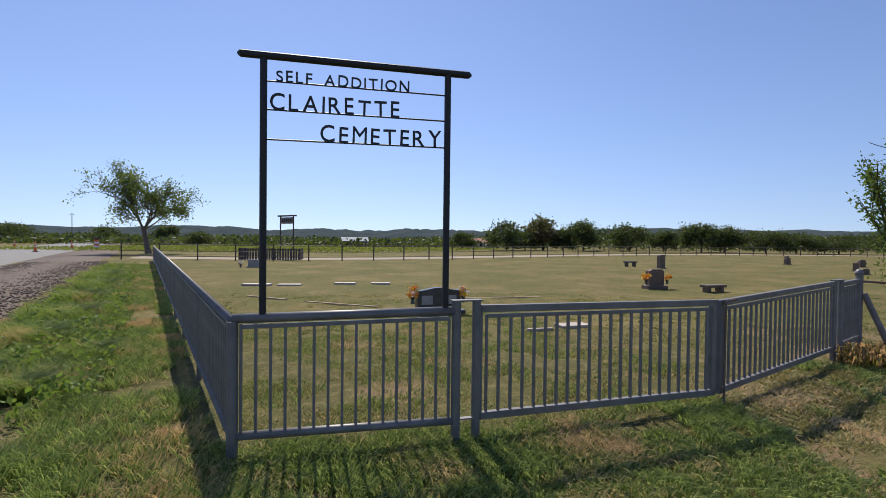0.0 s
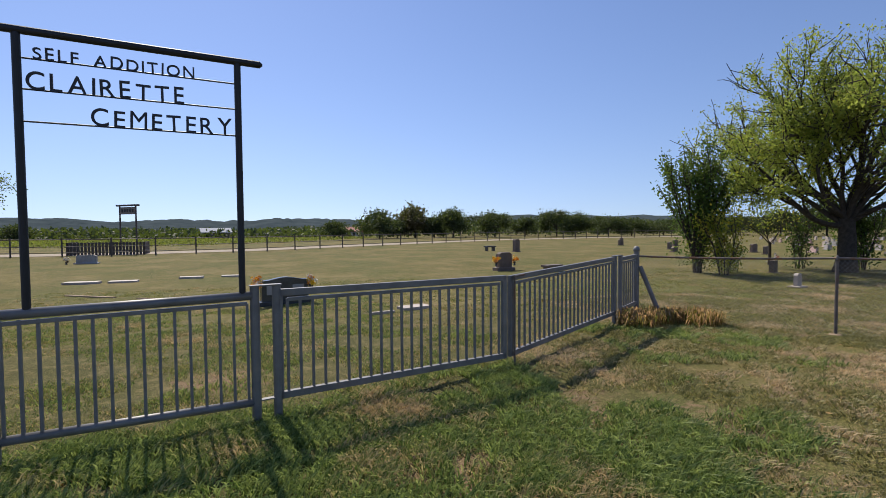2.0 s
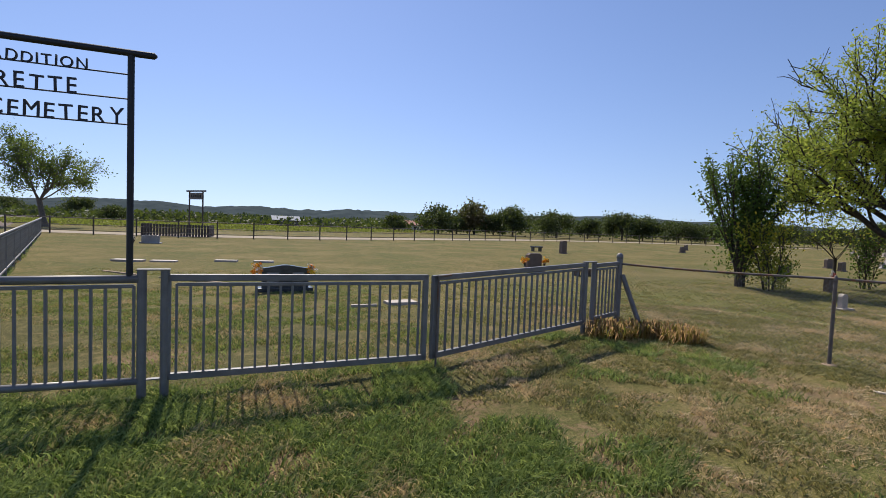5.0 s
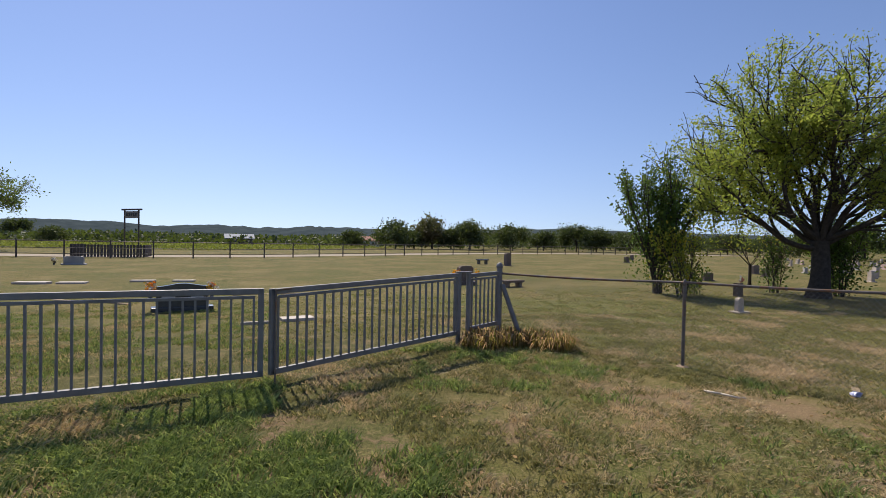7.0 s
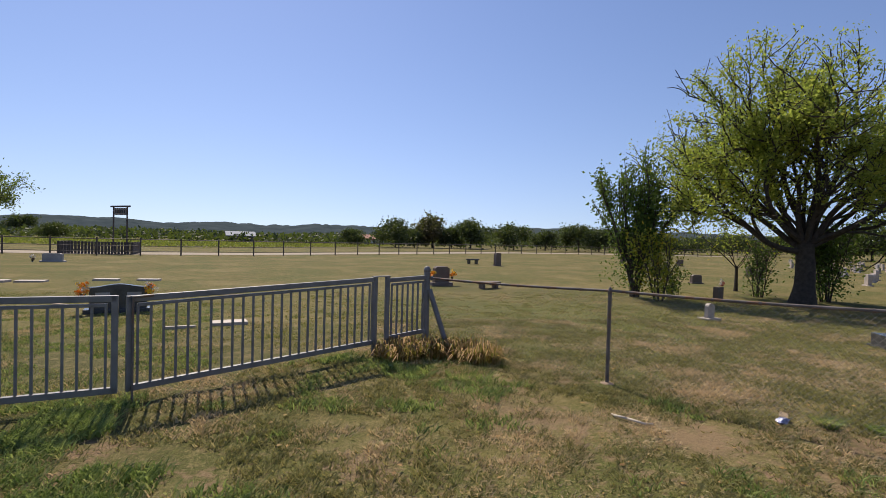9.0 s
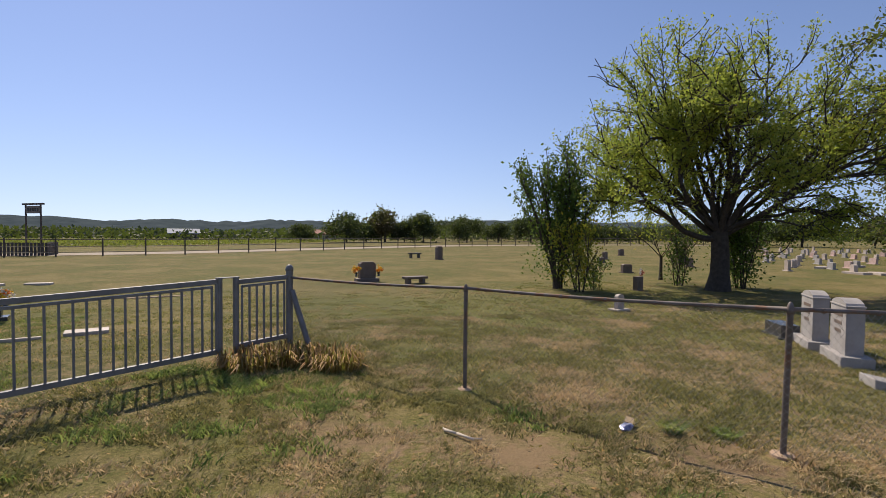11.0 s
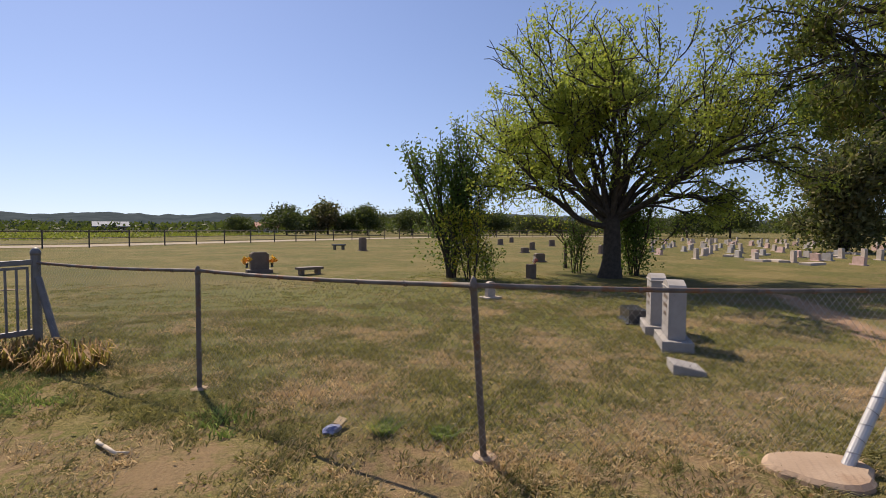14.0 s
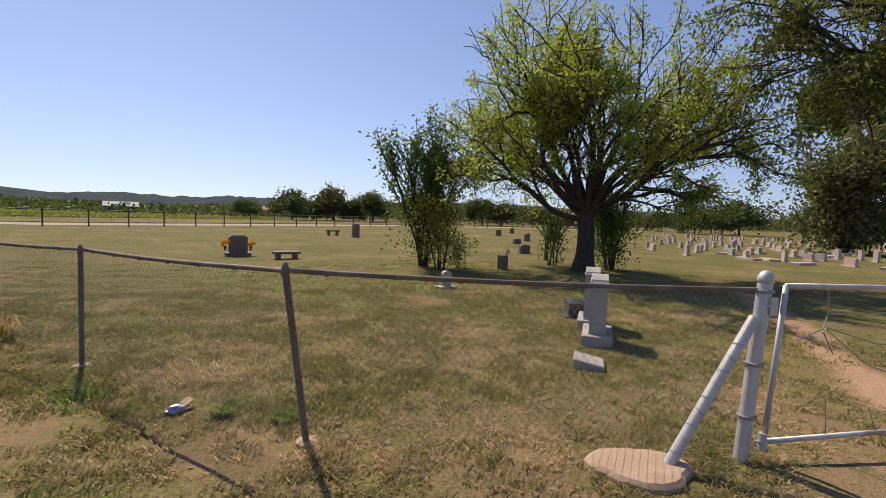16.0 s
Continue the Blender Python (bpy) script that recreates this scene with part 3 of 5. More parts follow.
gate_leaf("gate_leaf", GATE_B, MID - Vector((0.02, 0.01, 0)), 1.11, 1.09, 0.23, 0.22, "closed silver-painted steel picket gate leaf", 0)
gate_leaf("gate_leaf", MID + Vector((0.05, 0.025, 0)), GATE_C, 1.08, 1.16, 0.22, 0.31, "closed silver picket gate leaf with drop rod", -1)
for p, tp in ((GATE_B, 1.18), (GATE_C, 1.20), (GATE_D, 1.20)):
    pipe_post("gate_post", p.x, p.y, tp, 0.036, "weathered silver pipe post beside the gate", cap=False)
for a, b, tp in ((GATE_A, GATE_B, 1.18), (GATE_C, GATE_D, 1.20)):
    for z, w in ((tp, 0.075), (0.22, 0.05)):
        d = (b - a).normalized()
        t = thing("post_plate", a.x, a.y, 0, math.degrees(math.atan2(d.y, d.x)), "flat silver steel plate joining two gate posts", "plate", "post plates")
        bm = bmesh.new()
        box(bm, ((b - a).length / 2, 0, z), ((b - a).length + 0.08, w, 0.012), bevel=0.003)
        part("plate", bm, M_SILVER, t)
railing("railing", GATE_D, END_POST, 1.14, 1.16, 0.34, 0.36, "short silver-painted picket panel beside the brace post", 0.105, 0.08, pipe=False)
pipe_post("end_post", END_POST.x, END_POST.y, 1.29, 0.047, "weathered silver wooden end post with rounded cap", M_SILVER)


def brace(name, top, foot, r, material, label, wraps=0):
    t = thing(name, foot[0], foot[1], foot[2], 0, label, "brace")
    bm = bmesh.new()
    tube(bm, (0, 0, 0), Vector(top) - Vector(foot), r, n=16)
    part("bar", bm, material, t)
    if wraps:
        way = (Vector(top) - Vector(foot))
        for k in range(wraps):
            c = way * (0.10 + 0.80 * k / wraps)
            lean = (way.normalized() + Vector((0.25, -0.35, 0.1)) * (1 if k % 2 else -0.6)).normalized()
            bm = bmesh.new()
            tube(bm, c - lean * 0.0022, c + lean * 0.0022, r * 1.12, n=14)
            part("wire_wrap", bm, M_GALV, t)
    return t


brace("brace", (END_POST.x + 0.03, END_POST.y - 0.05, 0.98), (6.84, 5.88, at(6.84, 5.88) - 0.03), 0.038, M_SILVER, "leaning silver pipe brace against the end post")


# ---- name sign over the railing ----
def lettering(word, x, z, height, width, parent):
    """Cut-out letters in the built-in font, each a part of the sign."""
    made = []
    pen = 0.0
    for ch in word:
        if ch == " ":
            pen += 0.55
            continue
        cu = bpy.data.curves.new("letter", 'FONT')
        cu.body, cu.extrude, cu.offset, cu.size = ch, 0.02, 0.0 if ch == "M" else 0.004, 1.0
        tmp = bpy.data.objects.new("letter", cu)
        me = bpy.data.meshes.new_from_object(tmp)
        bpy.data.objects.remove(tmp)
        bpy.data.curves.remove(cu)
        co = np.empty(len(me.vertices) * 3, np.float32)
        me.vertices.foreach_get("co", co)
        co = co.reshape(-1, 3)
        lo, hi = co.min(0), co.max(0)
        wide = hi[0] - lo[0]
        made.append((me, pen - lo[0], lo[1], hi[1] - lo[1]))
        pen += wide + 0.19
    pen -= 0.19
    sx = width / pen
    for me, off, base, tall in made:
        me.name = "letter"
        me.materials.append(M_LETTER)
        s = height / tall * random.uniform(0.95, 1.05)
        ob = shared("letter", me, parent, Matrix.Translation((x + off * sx, 0.0, z - base * s)) @ pose(0, 0, 0, 90, 0, 0) @ pose(0, 0, 0, 0, 0, random.uniform(-2, 2))
                    @ Matrix.Diagonal((sx, s, 0.35, 1)))


SIGN_L, SIGN_R = CORNER.lerp(GATE_A, 0.124), CORNER.lerp(GATE_A, 0.945)
d = SIGN_R - SIGN_L
SIGN_W = d.length
sign = thing("cemetery_sign", SIGN_L.x, SIGN_L.y, 1.09, math.degrees(math.atan2(d.y, d.x)),
             "black welded steel name sign standing on the railing", "sign")
TL, TR = 1.90, 1.88
for s, zb, zt in ((0.0, -0.03, TL), (SIGN_W, 0.03, TR)):
    bm = bmesh.new()
    tube(bm, (s, 0, zb), (s, 0, zt), 0.026, n=14)
    part("post", bm, M_BLACK, sign)
slope = (TR - TL) / SIGN_W
bm = bmesh.new()
tube(bm, (-0.16, 0, TL - 0.16 * slope + 0.02), (SIGN_W + 0.17, 0, TR + 0.17 * slope + 0.02), 0.028, n=14)
for s, e in ((-0.16, -0.022), (SIGN_W + 0.17, 0.022)):
    tube(bm, (s, 0, TL + s * slope + 0.02), (s + e, 0, TL + (s + e) * slope + 0.02), 0.028, 0.010, n=14)
part("cross_bar", bm, M_BLACK, sign)
for drop, word, x0, w, h in ((0.165, "SELF ADDITION", 0.09, 0.99, 0.084), (0.375, "CLAIRETTE", 0.045, 0.96, 0.122), (0.595, "CEMETERY", 0.41, 0.93, 0.126)):
    bm = bmesh.new()
    zl, zr = TL - drop, TR - drop * 0.96
    tube(bm, (0, 0, zl), (SIGN_W, 0, zr), 0.0065, n=6)
    part("rod", bm, M_BLACK, sign)
    row = new("lettering")
    row.parent = sign
    row.matrix_basis = pose(0, 0, zl, 0, -math.degrees(math.atan2(zr - zl, SIGN_W)), 0)
    lettering(word, x0, 0.0, h, w, row)


# ---- chain-link fence ----
def chain_link(name, p, q, top_p, top_q, bottom_p, bottom_q, label, cell=0.056, r=0.0011):
    p, q = Vector(p), Vector(q)
    length, h = (q - p).length, 1.08
    d = (q - p).normalized()
    t = thing(name, p.x, p.y, 0, math.degrees(math.atan2(d.y, d.x)), label, "fence", "chain-link panels")
    vs, fs = [], []

    def wire(a, b, rad):
        a, b = np.array(a), np.array(b)
        w = b - a
        side = np.array([-w[2], 0, w[0]])
        side = side / max(1e-6, np.linalg.norm(side)) * rad
        dep = np.array([0, rad, 0])
        o = 6 * len(vs)
        vs.append(np.array([a + dep, a - dep * 0.5 + side, a - dep * 0.5 - side, b + dep, b - dep * 0.5 + side, b - dep * 0.5 - side]))
        fs.extend([(o, o + 1, o + 4, o + 3), (o + 1, o + 2, o + 5, o + 4), (o + 2, o, o + 3, o + 5)])

    def place(s, u, out):
        lo, hi = bottom_p + (bottom_q - bottom_p) * s / length, top_p + (top_q - top_p) * s / length
        return (s, out, lo + (hi - lo) * u)

    run = h * 0.9
    k = -run
    while k < length:
        for flip, out in ((False, 0.002), (True, -0.002)):
            s0, s1, u0, u1 = k, k + run, 0.0, 1.0
            if s0 < 0:
                u0, s0 = -s0 / run, 0.0
            if s1 > length:
                u1, s1 = 1 - (s1 - length) / run, length
            if u1 - u0 > 0.02:
                a, b = (place(s0, u0, out), place(s1, u1, out)) if not flip else (place(length - s0, u0, out), place(length - s1, u1, out))
                wire(a, b, r)
        k += cell
    raw_mesh("mesh", np.concatenate(vs), fs, M_GALV, t, "fine galvanised diamond mesh", kind="stuff")
    bm = bmesh.new()
    sag = lambda s: -0.02 * math.sin(math.pi * s / length)
    sweep(bm, [(length * i / 10, 0, top_p + (top_q - top_p) * i / 10 + 0.012 + sag(length * i / 10)) for i in range(11)], 0.0165)
    part("top_rail", bm, M_RUST, t, smooth=True)
    bm = bmesh.new()
    tube(bm, (-0.012, 0, 0.012), (0.012, 0, 0.008), 0.0205, n=8)
    me = bpy.data.meshes.new("wire_tie")
    bm.to_mesh(me)
    bm.free()
    me.materials.append(M_RUST)
    s = 0.25
    while s < length - 0.1:
        shared("wire_tie", me, t, Matrix.Translation((s, 0, top_p + (top_q - top_p) * s / length - 0.02 * math.sin(math.pi * s / length))))
        s += 0.42
    return t


LINE_1, LINE_2, GATE_POST = Vector((8.29, 4.10, 0)), Vector((10.06, 1.87, 0)), Vector((12.78, 0.77, 0))
LEAN_2, LEAN_G = Vector((-0.18, -0.15, 0)), Vector((0.16, 0.02, 0))
chain_link("chain_link_fence", END_POST, LINE_1, 1.14, 1.17, 0.16, 0.06, "galvanised chain-link panel with rusty top rail")
chain_link("chain_link_fence", LINE_1, LINE_2 + LEAN_2, 1.17, 1.23, 0.06, 0.14, "galvanised chain-link panel with sagging top rail")
chain_link("chain_link_fence", LINE_2 + LEAN_2, GATE_POST + LEAN_G, 1.23, 1.17, 0.14, 0.04, "galvanised chain-link panel beside the gate post")
pipe_post("line_post", LINE_1.x, LINE_1.y, 1.19, 0.022, "rusty steel line post of the wire fence", M_RUST, group="wire fence line posts")
pipe_post("line_post", LINE_2.x, LINE_2.y, 1.26, 0.022, "leaning rusty steel line post of the wire fence", M_RUST, group="wire fence line posts", lean=LEAN_2.xy)
g = pipe_post("gate_post", GATE_POST.x, GATE_POST.y, 1.28, 0.047, "stout leaning galvanised gate post with domed cap", M_GALVPIPE, lean=LEAN_G.xy)
z0 = at(GATE_POST.x, GATE_POST.y) - 0.12
for h in (0.42, 0.78, 1.28):
    bm = bmesh.new()
    lathe(bm, [(0.056, h), (0.063, h + 0.003), (0.063, h + 0.022), (0.056, h + 0.025)], 18, LEAN_G.xy * h / 1.4)
    part("band", bm, M_GALV, g)
brace("brace", (GATE_POST.x + 0.03, GATE_POST.y - 0.01, 1.0), (12.17, 0.83, at(12.17, 0.83) + 0.02), 0.037, M_GALVPIPE, "leaning galvanised pipe brace wrapped with wire", 9)

# field gate: pipe frame with torn wire
gd = Vector((1.0, -0.2, 0)).normalized()
gate = thing("field_gate", GATE_POST.x + 0.19, GATE_POST.y - 0.05, 0, math.degrees(math.atan2(gd.y, gd.x)), "galvanised pipe field gate with torn wire", "gate")
for a, b in (((0.06, 0, 1.22), (3.0, 0, 1.19)), ((-0.02, 0, 0.14), (3.0, 0, 0.16)), ((0.06, 0, 1.22), (-0.02, 0, 0.14)), ((3.0, 0, 1.19), (3.0, 0, 0.16))):
    bm = bmesh.new()
    tube(bm, a, b, 0.019, n=10)
    part("frame_bar", bm, M_GALVPIPE, gate, smooth=True)
for z in (1.08, 0.14):
    bm = bmesh.new()
    tube(bm, (-0.03, 0, z - 0.06), (-0.03, 0, z + 0.06), 0.027, n=12)
    tube(bm, (-0.10, 0, z), (-0.02, 0, z), 0.012, n=8)
    part("hinge", bm, M_GALVPIPE, gate)
for pts in (((0.42, 0, 1.2), (0.45, 0.02, 1.0), (0.40, 0.0, 0.92), (0.22, 0.02, 0.84)), ((0.45, 0.01, 1.02), (1.2, 0, 1.03)), ((0.42, 0, 0.93), (0.9, 0.02, 0.80), (1.6, 0, 0.72)),
            ((0.42, 0, 0.92), (0.8, 0, 0.66), (1.5, 0, 0.42)), ((0.40, 0, 0.9), (0.50, 0, 0.74)), ((0.5, 0, 0.15), (0.47, 0, 0.42)), ((0.95, 0, 0.15), (0.86, 0, 0.34)), ((1.5, 0, 0.15), (1.4, 0, 0.5))):
    bm = bmesh.new()
    for a, b in zip(pts, pts[1:]):
        tube(bm, a, b, 0.0045, n=6)
    part("loose_wire", bm, M_GALV, gate)

# concrete pad round the brace
pad = thing("concrete_pad", 12.0, 0.88, at(12.0, 0.88), -25, "worn round tan concrete footing in the grass", "footing")
bm = bmesh.new()
pts = []
for i in range(22):
    a = 2 * math.pi * i / 22
    rr = 1 + 0.10 * math.sin(3 * a) + random.uniform(-0.05, 0.05)
    pts.append((0.33 * rr * math.cos(a), 0.24 * rr * math.sin(a)))
lo, mi, hi = ([bm.verts.new((x * k, y * k, z)) for x, y in pts] for k, z in ((1.05, -0.06), (1.0, 0.03), (0.9, 0.055)))
for a, b in ((lo, mi), (mi, hi)):
    for i in range(22):
        bm.faces.new((a[i], a[(i + 1) % 22], b[(i + 1) % 22], b[i]))
bm.faces.new(hi)
part("slab", bm, M_CONCRETE, pad, smooth=False)
for p in (LINE_2, LINE_1):
    t = thing("concrete_footing", p.x, p.y, at(p.x, p.y), 30, "small tan concrete footing round a post", "footing", "post footings")
    bm = bmesh.new()
    lathe(bm, [(0.09, -0.05), (0.085, 0.008), (0.06, 0.02), (0.02, 0.024)], 11)
    part("slab", bm, M_CONCRETE, t)


# ---- trees ----
def limb_tubes(segs, n=6):
    """Tapered tubes for (p, q, r1, r2) as arrays."""
    vs, fs = [], []
    ang = np.linspace(0, 2 * np.pi, n, endpoint=False)
    for p, q, r1, r2 in segs:
        p, q = np.asarray(p, float), np.asarray(q, float)
        d = q - p
        d = d / max(1e-6, np.linalg.norm(d))
        a = np.cross(d, (0.3, 0.9, 0.2))
        a /= max(1e-6, np.linalg.norm(a))
        b = np.cross(d, a)
        ring = np.cos(ang)[:, None] * a + np.sin(ang)[:, None] * b
        o = 2 * n * len(vs)
        vs.append(np.concatenate([p + ring * r1, q + ring * r2]))
        fs += [(o + i, o + (i + 1) % n, o + n + (i + 1) % n, o + n + i) for i in range(n)]
    return np.concatenate(vs), fs


def loft(points, radii, n, lobes, rs):
    """One continuous trunk through points, its section slightly lobed."""
    ang = np.linspace(0, 2 * np.pi, n, endpoint=False)
    wave = 1 + lobes * np.sin(3 * ang + 0.7) + 0.6 * lobes * np.sin(5 * ang + 2.0)
    vs = [np.stack([p[0] + r * wave * np.cos(ang), p[1] + r * wave * np.sin(ang), np.full(n, p[2])], 1) for p, r in zip(points, radii)]
    fs = [(a * n + i, a * n + (i + 1) % n, (a + 1) * n + (i + 1) % n, (a + 1) * n + i) for a in range(len(points) - 1) for i in range(n)]
    return np.concatenate(vs), fs


def leaf_quads(centres, size, rs, droop=0.0, aspect=0.5):
    """A folded leaf at every centre, turned at random."""
    n = len(centres)
    u = rs.normal(size=(n, 3))
    u[:, 2] -= droop
    u /= np.linalg.norm(u, axis=1, keepdims=True)
    w = np.cross(u, rs.normal(size=(n, 3)))
    w /= np.linalg.norm(w, axis=1, keepdims=True) + 1e-9
    s = size * rs.uniform(0.6, 1.3, (n, 1))
    a, c = centres, centres + u * s
    m = centres + u * s * 0.45
    b, d = m + w * s * aspect * 0.5, m - w * s * aspect * 0.5
    vs = np.stack([a, b, c, d], 1).reshape(-1, 3)
    fs = np.arange(4 * n).reshape(n, 4)
    return vs, fs


def grow(rs, base, direction, length, radius, depth, spread, up, bend, kids, segs, tips, taper=0.72, split=0.6):
    """Limbs that wander, taper and fork; ends go to tips."""
    p, d = np.array(base, float), np.array(direction, float)
    steps = 5 if depth else 4
    for i in range(steps):
        d = d + rs.normal(size=3) * bend + np.array([0, 0, up])
        d /= np.linalg.norm(d)
        q = p + d * length / steps
        r1, r2 = radius * (1 - (1 - taper) * i / steps), radius * (1 - (1 - taper) * (i + 1) / steps)
        segs.append((p, q, r1, r2))
        if depth <= 1:
            tips.append((q, d, depth))
        if depth and i >= 1 and rs.rand() < split:
            e = d + rs.normal(size=3) * spread
            e /= np.linalg.norm(e)
            grow(rs, q, e, length * rs.uniform(0.45, 0.7), r2 * 0.6, depth - 1, spread, up, bend, kids, segs, tips, taper, split)
        p = q
    if depth:
        for _ in range(kids):
            e = d + rs.normal(size=3) * spread
            e /= np.linalg.norm(e)
            grow(rs, p, e, length * rs.uniform(0.5, 0.78), radius * taper * 0.75, depth - 1, spread, up, bend, kids, segs, tips, taper, split)
    else:
        tips.append((p, d, 0))


def broadleaf(name, x, y, label, limbs, trunk_h, trunk_r, seed, leaf, leaf_n, leaf_size, cloud, bark, depth=3, spread=0.45, up=0.03, bend=0.12, kids=2, dead=0.0, droop=0.2, lean=(0, 0), thin=0.0):
    """A tree with a tapered trunk, limbs given as (azimuth, elevation, length), and leaves about the twigs."""
    rs = np.random.RandomState(seed)
    t = thing(name, x, y, at(x, y) - 0.05, 0, label, "tree")
    segs, tips = [], []
    top = np.array([lean[0], lean[1], trunk_h])
    bow = rs.normal(size=2) * 0.04 * min(trunk_h, 2.5)
    line = [top * k / 9 + np.array([bow[0], bow[1], 0]) * math.sin(math.pi * k / 9) for k in range(10)]
    girth = [trunk_r * (1 + 0.35 * max(0, 0.3 - k / 9) / 0.3) * (1 - 0.2 * k / 9) for k in range(10)]
    prev = line[-1]
    bare = []
    for az, el, ln in limbs:
        a, e = radians(az), radians(el)
        dr = np.array([math.cos(e) * math.cos(a), math.cos(e) * math.sin(a), math.sin(e)])
        mine = []
        grow(rs, prev - np.array([0, 0, rs.uniform(0, 0.15) * trunk_h]), dr, ln, trunk_r * rs.uniform(0.24, 0.38), depth, spread, up, bend, kids, segs, mine)
        (bare if rs.rand() < dead else tips).extend(mine)
    v, f = loft(line, girth, 18, 0.07, rs)
    v2, f2 = limb_tubes(segs, 5)
    f = f + [tuple(i + len(v) for i in q) for q in f2]
    raw_mesh("trunk", np.concatenate([v, v2]), f, bark, t, "dark forked trunk and limbs", smooth=True)
    pts = np.array([p for p, _, _ in tips])
    if thin:
        keep = patchy(pts[:, 0] * 3 + 40, pts[:, 2] * 3 + pts[:, 1] * 2 + 40, 1.0, seed) > thin
        pts = pts[keep]
    c = pts[rs.randint(len(pts), size=leaf_n)] + rs.normal(size=(leaf_n, 3)) * cloud
    c = c[c[:, 2] > 0.3]
    v, f = leaf_quads(c, leaf_size, rs, droop)
    raw_mesh("crown", v, f, leaf, t, "uneven crown of small leaves")
    return t


ELM_LIMBS = ((140, 30, 2.7), (165, 45, 2.5), (120, 58, 2.7), (80, 40, 2.5), (45, 60, 2.6), (-10, 32, 3.0), (-25, 22, 2.9), (-28, 46, 2.8), (-85, 50, 1.7), (-120, 60, 1.8),
             (200, 60, 2.1), (90, 80, 2.8), (-50, 74, 2.4), (150, 18, 2.6), (150, 72, 2.8), (-20, 66, 2.9), (180, 28, 2.3), (-40, 26, 2.8), (128, 44, 2.8), (-60, 40, 2.3))
broadleaf("elm_tree", 19.7, 10.9, "spreading elm with dark forked trunk and yellow-green leaves", [(a, e, l * 1.04) for a, e, l in ELM_LIMBS], 1.9, 0.29, 5, M_LEAF_ELM, 66000, 0.108, 0.125, M_BARK,
          dead=0.08, spread=0.46, bend=0.15, up=0.035, thin=0.46)

# tall shrub beside the elm: many upright stems, dark above, yellow skirt
def shrub(name, x, y, label, stems, height, width, seed, leaf, leaf_n, leaf_size, cloud, depth=2, spread=0.3, bark=None, up=0.05, skirt=0.35):
    rs = np.random.RandomState(seed)
    t = thing(name, x, y, at(x, y) - 0.04, 0, label, "shrub")
    tips = []
    for k in range(stems):
        segs = []
        a = 2 * math.pi * k / stems + rs.normal() * 0.3
        lean = rs.uniform(0.15, 1.0) * width / height
        dr = np.array([math.cos(a) * lean, math.sin(a) * lean, 1.0])
        grow(rs, (0.12 * math.cos(a), 0.12 * math.sin(a), 0), dr / np.linalg.norm(dr), height * rs.uniform(0.45, 0.62), 0.012 * height * rs.uniform(0.6, 1.2), depth, spread, up, 0.08, 2, segs, tips)
        v, f = limb_tubes(segs, 5)
        raw_mesh("stem", v, f, bark or M_BARK, t, smooth=True)
    pts = np.array([p for p, _, _ in tips])
    pts = pts[(pts[:, 2] > height * 0.14)]
    c = pts[rs.randint(len(pts), size=leaf_n)]
    low = rs.rand(leaf_n) < skirt
    c[low] *= np.stack([rs.uniform(0.4, 1, low.sum())] * 2 + [rs.uniform(0.15, 0.9, low.sum())], 1)
    c = c + rs.normal(size=(leaf_n, 3)) * cloud
    c = c[c[:, 2] > 0.05]
    v, f = leaf_quads(c, leaf_size, rs, 0.0)
    raw_mesh("foliage", v, f, leaf, t)
    return t


shrub("tall_shrub", 15.1, 12.9, "tall dark-green shrub with many stems, leafy almost to the foot", 12, 3.8, 0.19, 8, M_LEAF_BUSH, 9500, 0.12, 0.10, spread=0.14, skirt=0.14)
shrub("yellow_shrub", 15.3, 12.0, "yellow-green leaning shrub beside the tall dark shrub", 6, 2.1, 0.45, 9, M_LEAF_YELLOW, 1900, 0.11, 0.13)
shrub("low_shrub", 16.1, 12.3, "small dark shrub at the edge of the shade", 6, 1.0, 0.5, 10, M_LEAF_BUSH, 700, 0.09, 0.07)
shrub("shrub", 21.0, 11.2, "dense dark shrub beside the elm trunk", 10, 2.4, 0.42, 12, M_LEAF_BUSH, 4200, 0.12, 0.16)
shrub("shrub", 19.6, 12.4, "small leafy shrub behind the elm trunk", 7, 1.7, 0.3, 13, M_LEAF_BUSH, 900, 0.11, 0.12)
broadleaf("small_tree", 20.8, 14.5, "small bare grey tree with few leaves", [(0, 50, 1.3), (90, 60, 1.2), (180, 45, 1.4), (270, 55, 1.2), (130, 75, 1.3)], 1.0, 0.065, 21, M_LEAF_YELLOW, 380, 0.12, 0.2, M_BARK, depth=2, spread=0.5)

# cedar with hanging boughs that reaches over from beside the gate
broadleaf("cedar_tree", 26.3, 4.9, "big dark cedar with drooping boughs above the gate", [(a, e, l) for a, e, l in ((158, 8, 3.2), (150, 25, 3.0), (172, 20, 2.9), (135, 12, 2.6), (115, 40, 2.3), (200, 40, 2.3), (165, 52, 2.6), (80, 30, 2.0), (20, 30, 2.0), (-40, 40, 2.0), (-90, 30, 2.0), (-130, 20, 2.0), (140, 68, 2.3), (188, 8, 2.5), (180, 70, 2.3))],
          5.7, 0.36, 31, M_LEAF_CEDAR, 36000, 0.13, 0.15, M_BARK, droop=1.2, up=-0.015, bend=0.13, thin=0.46)
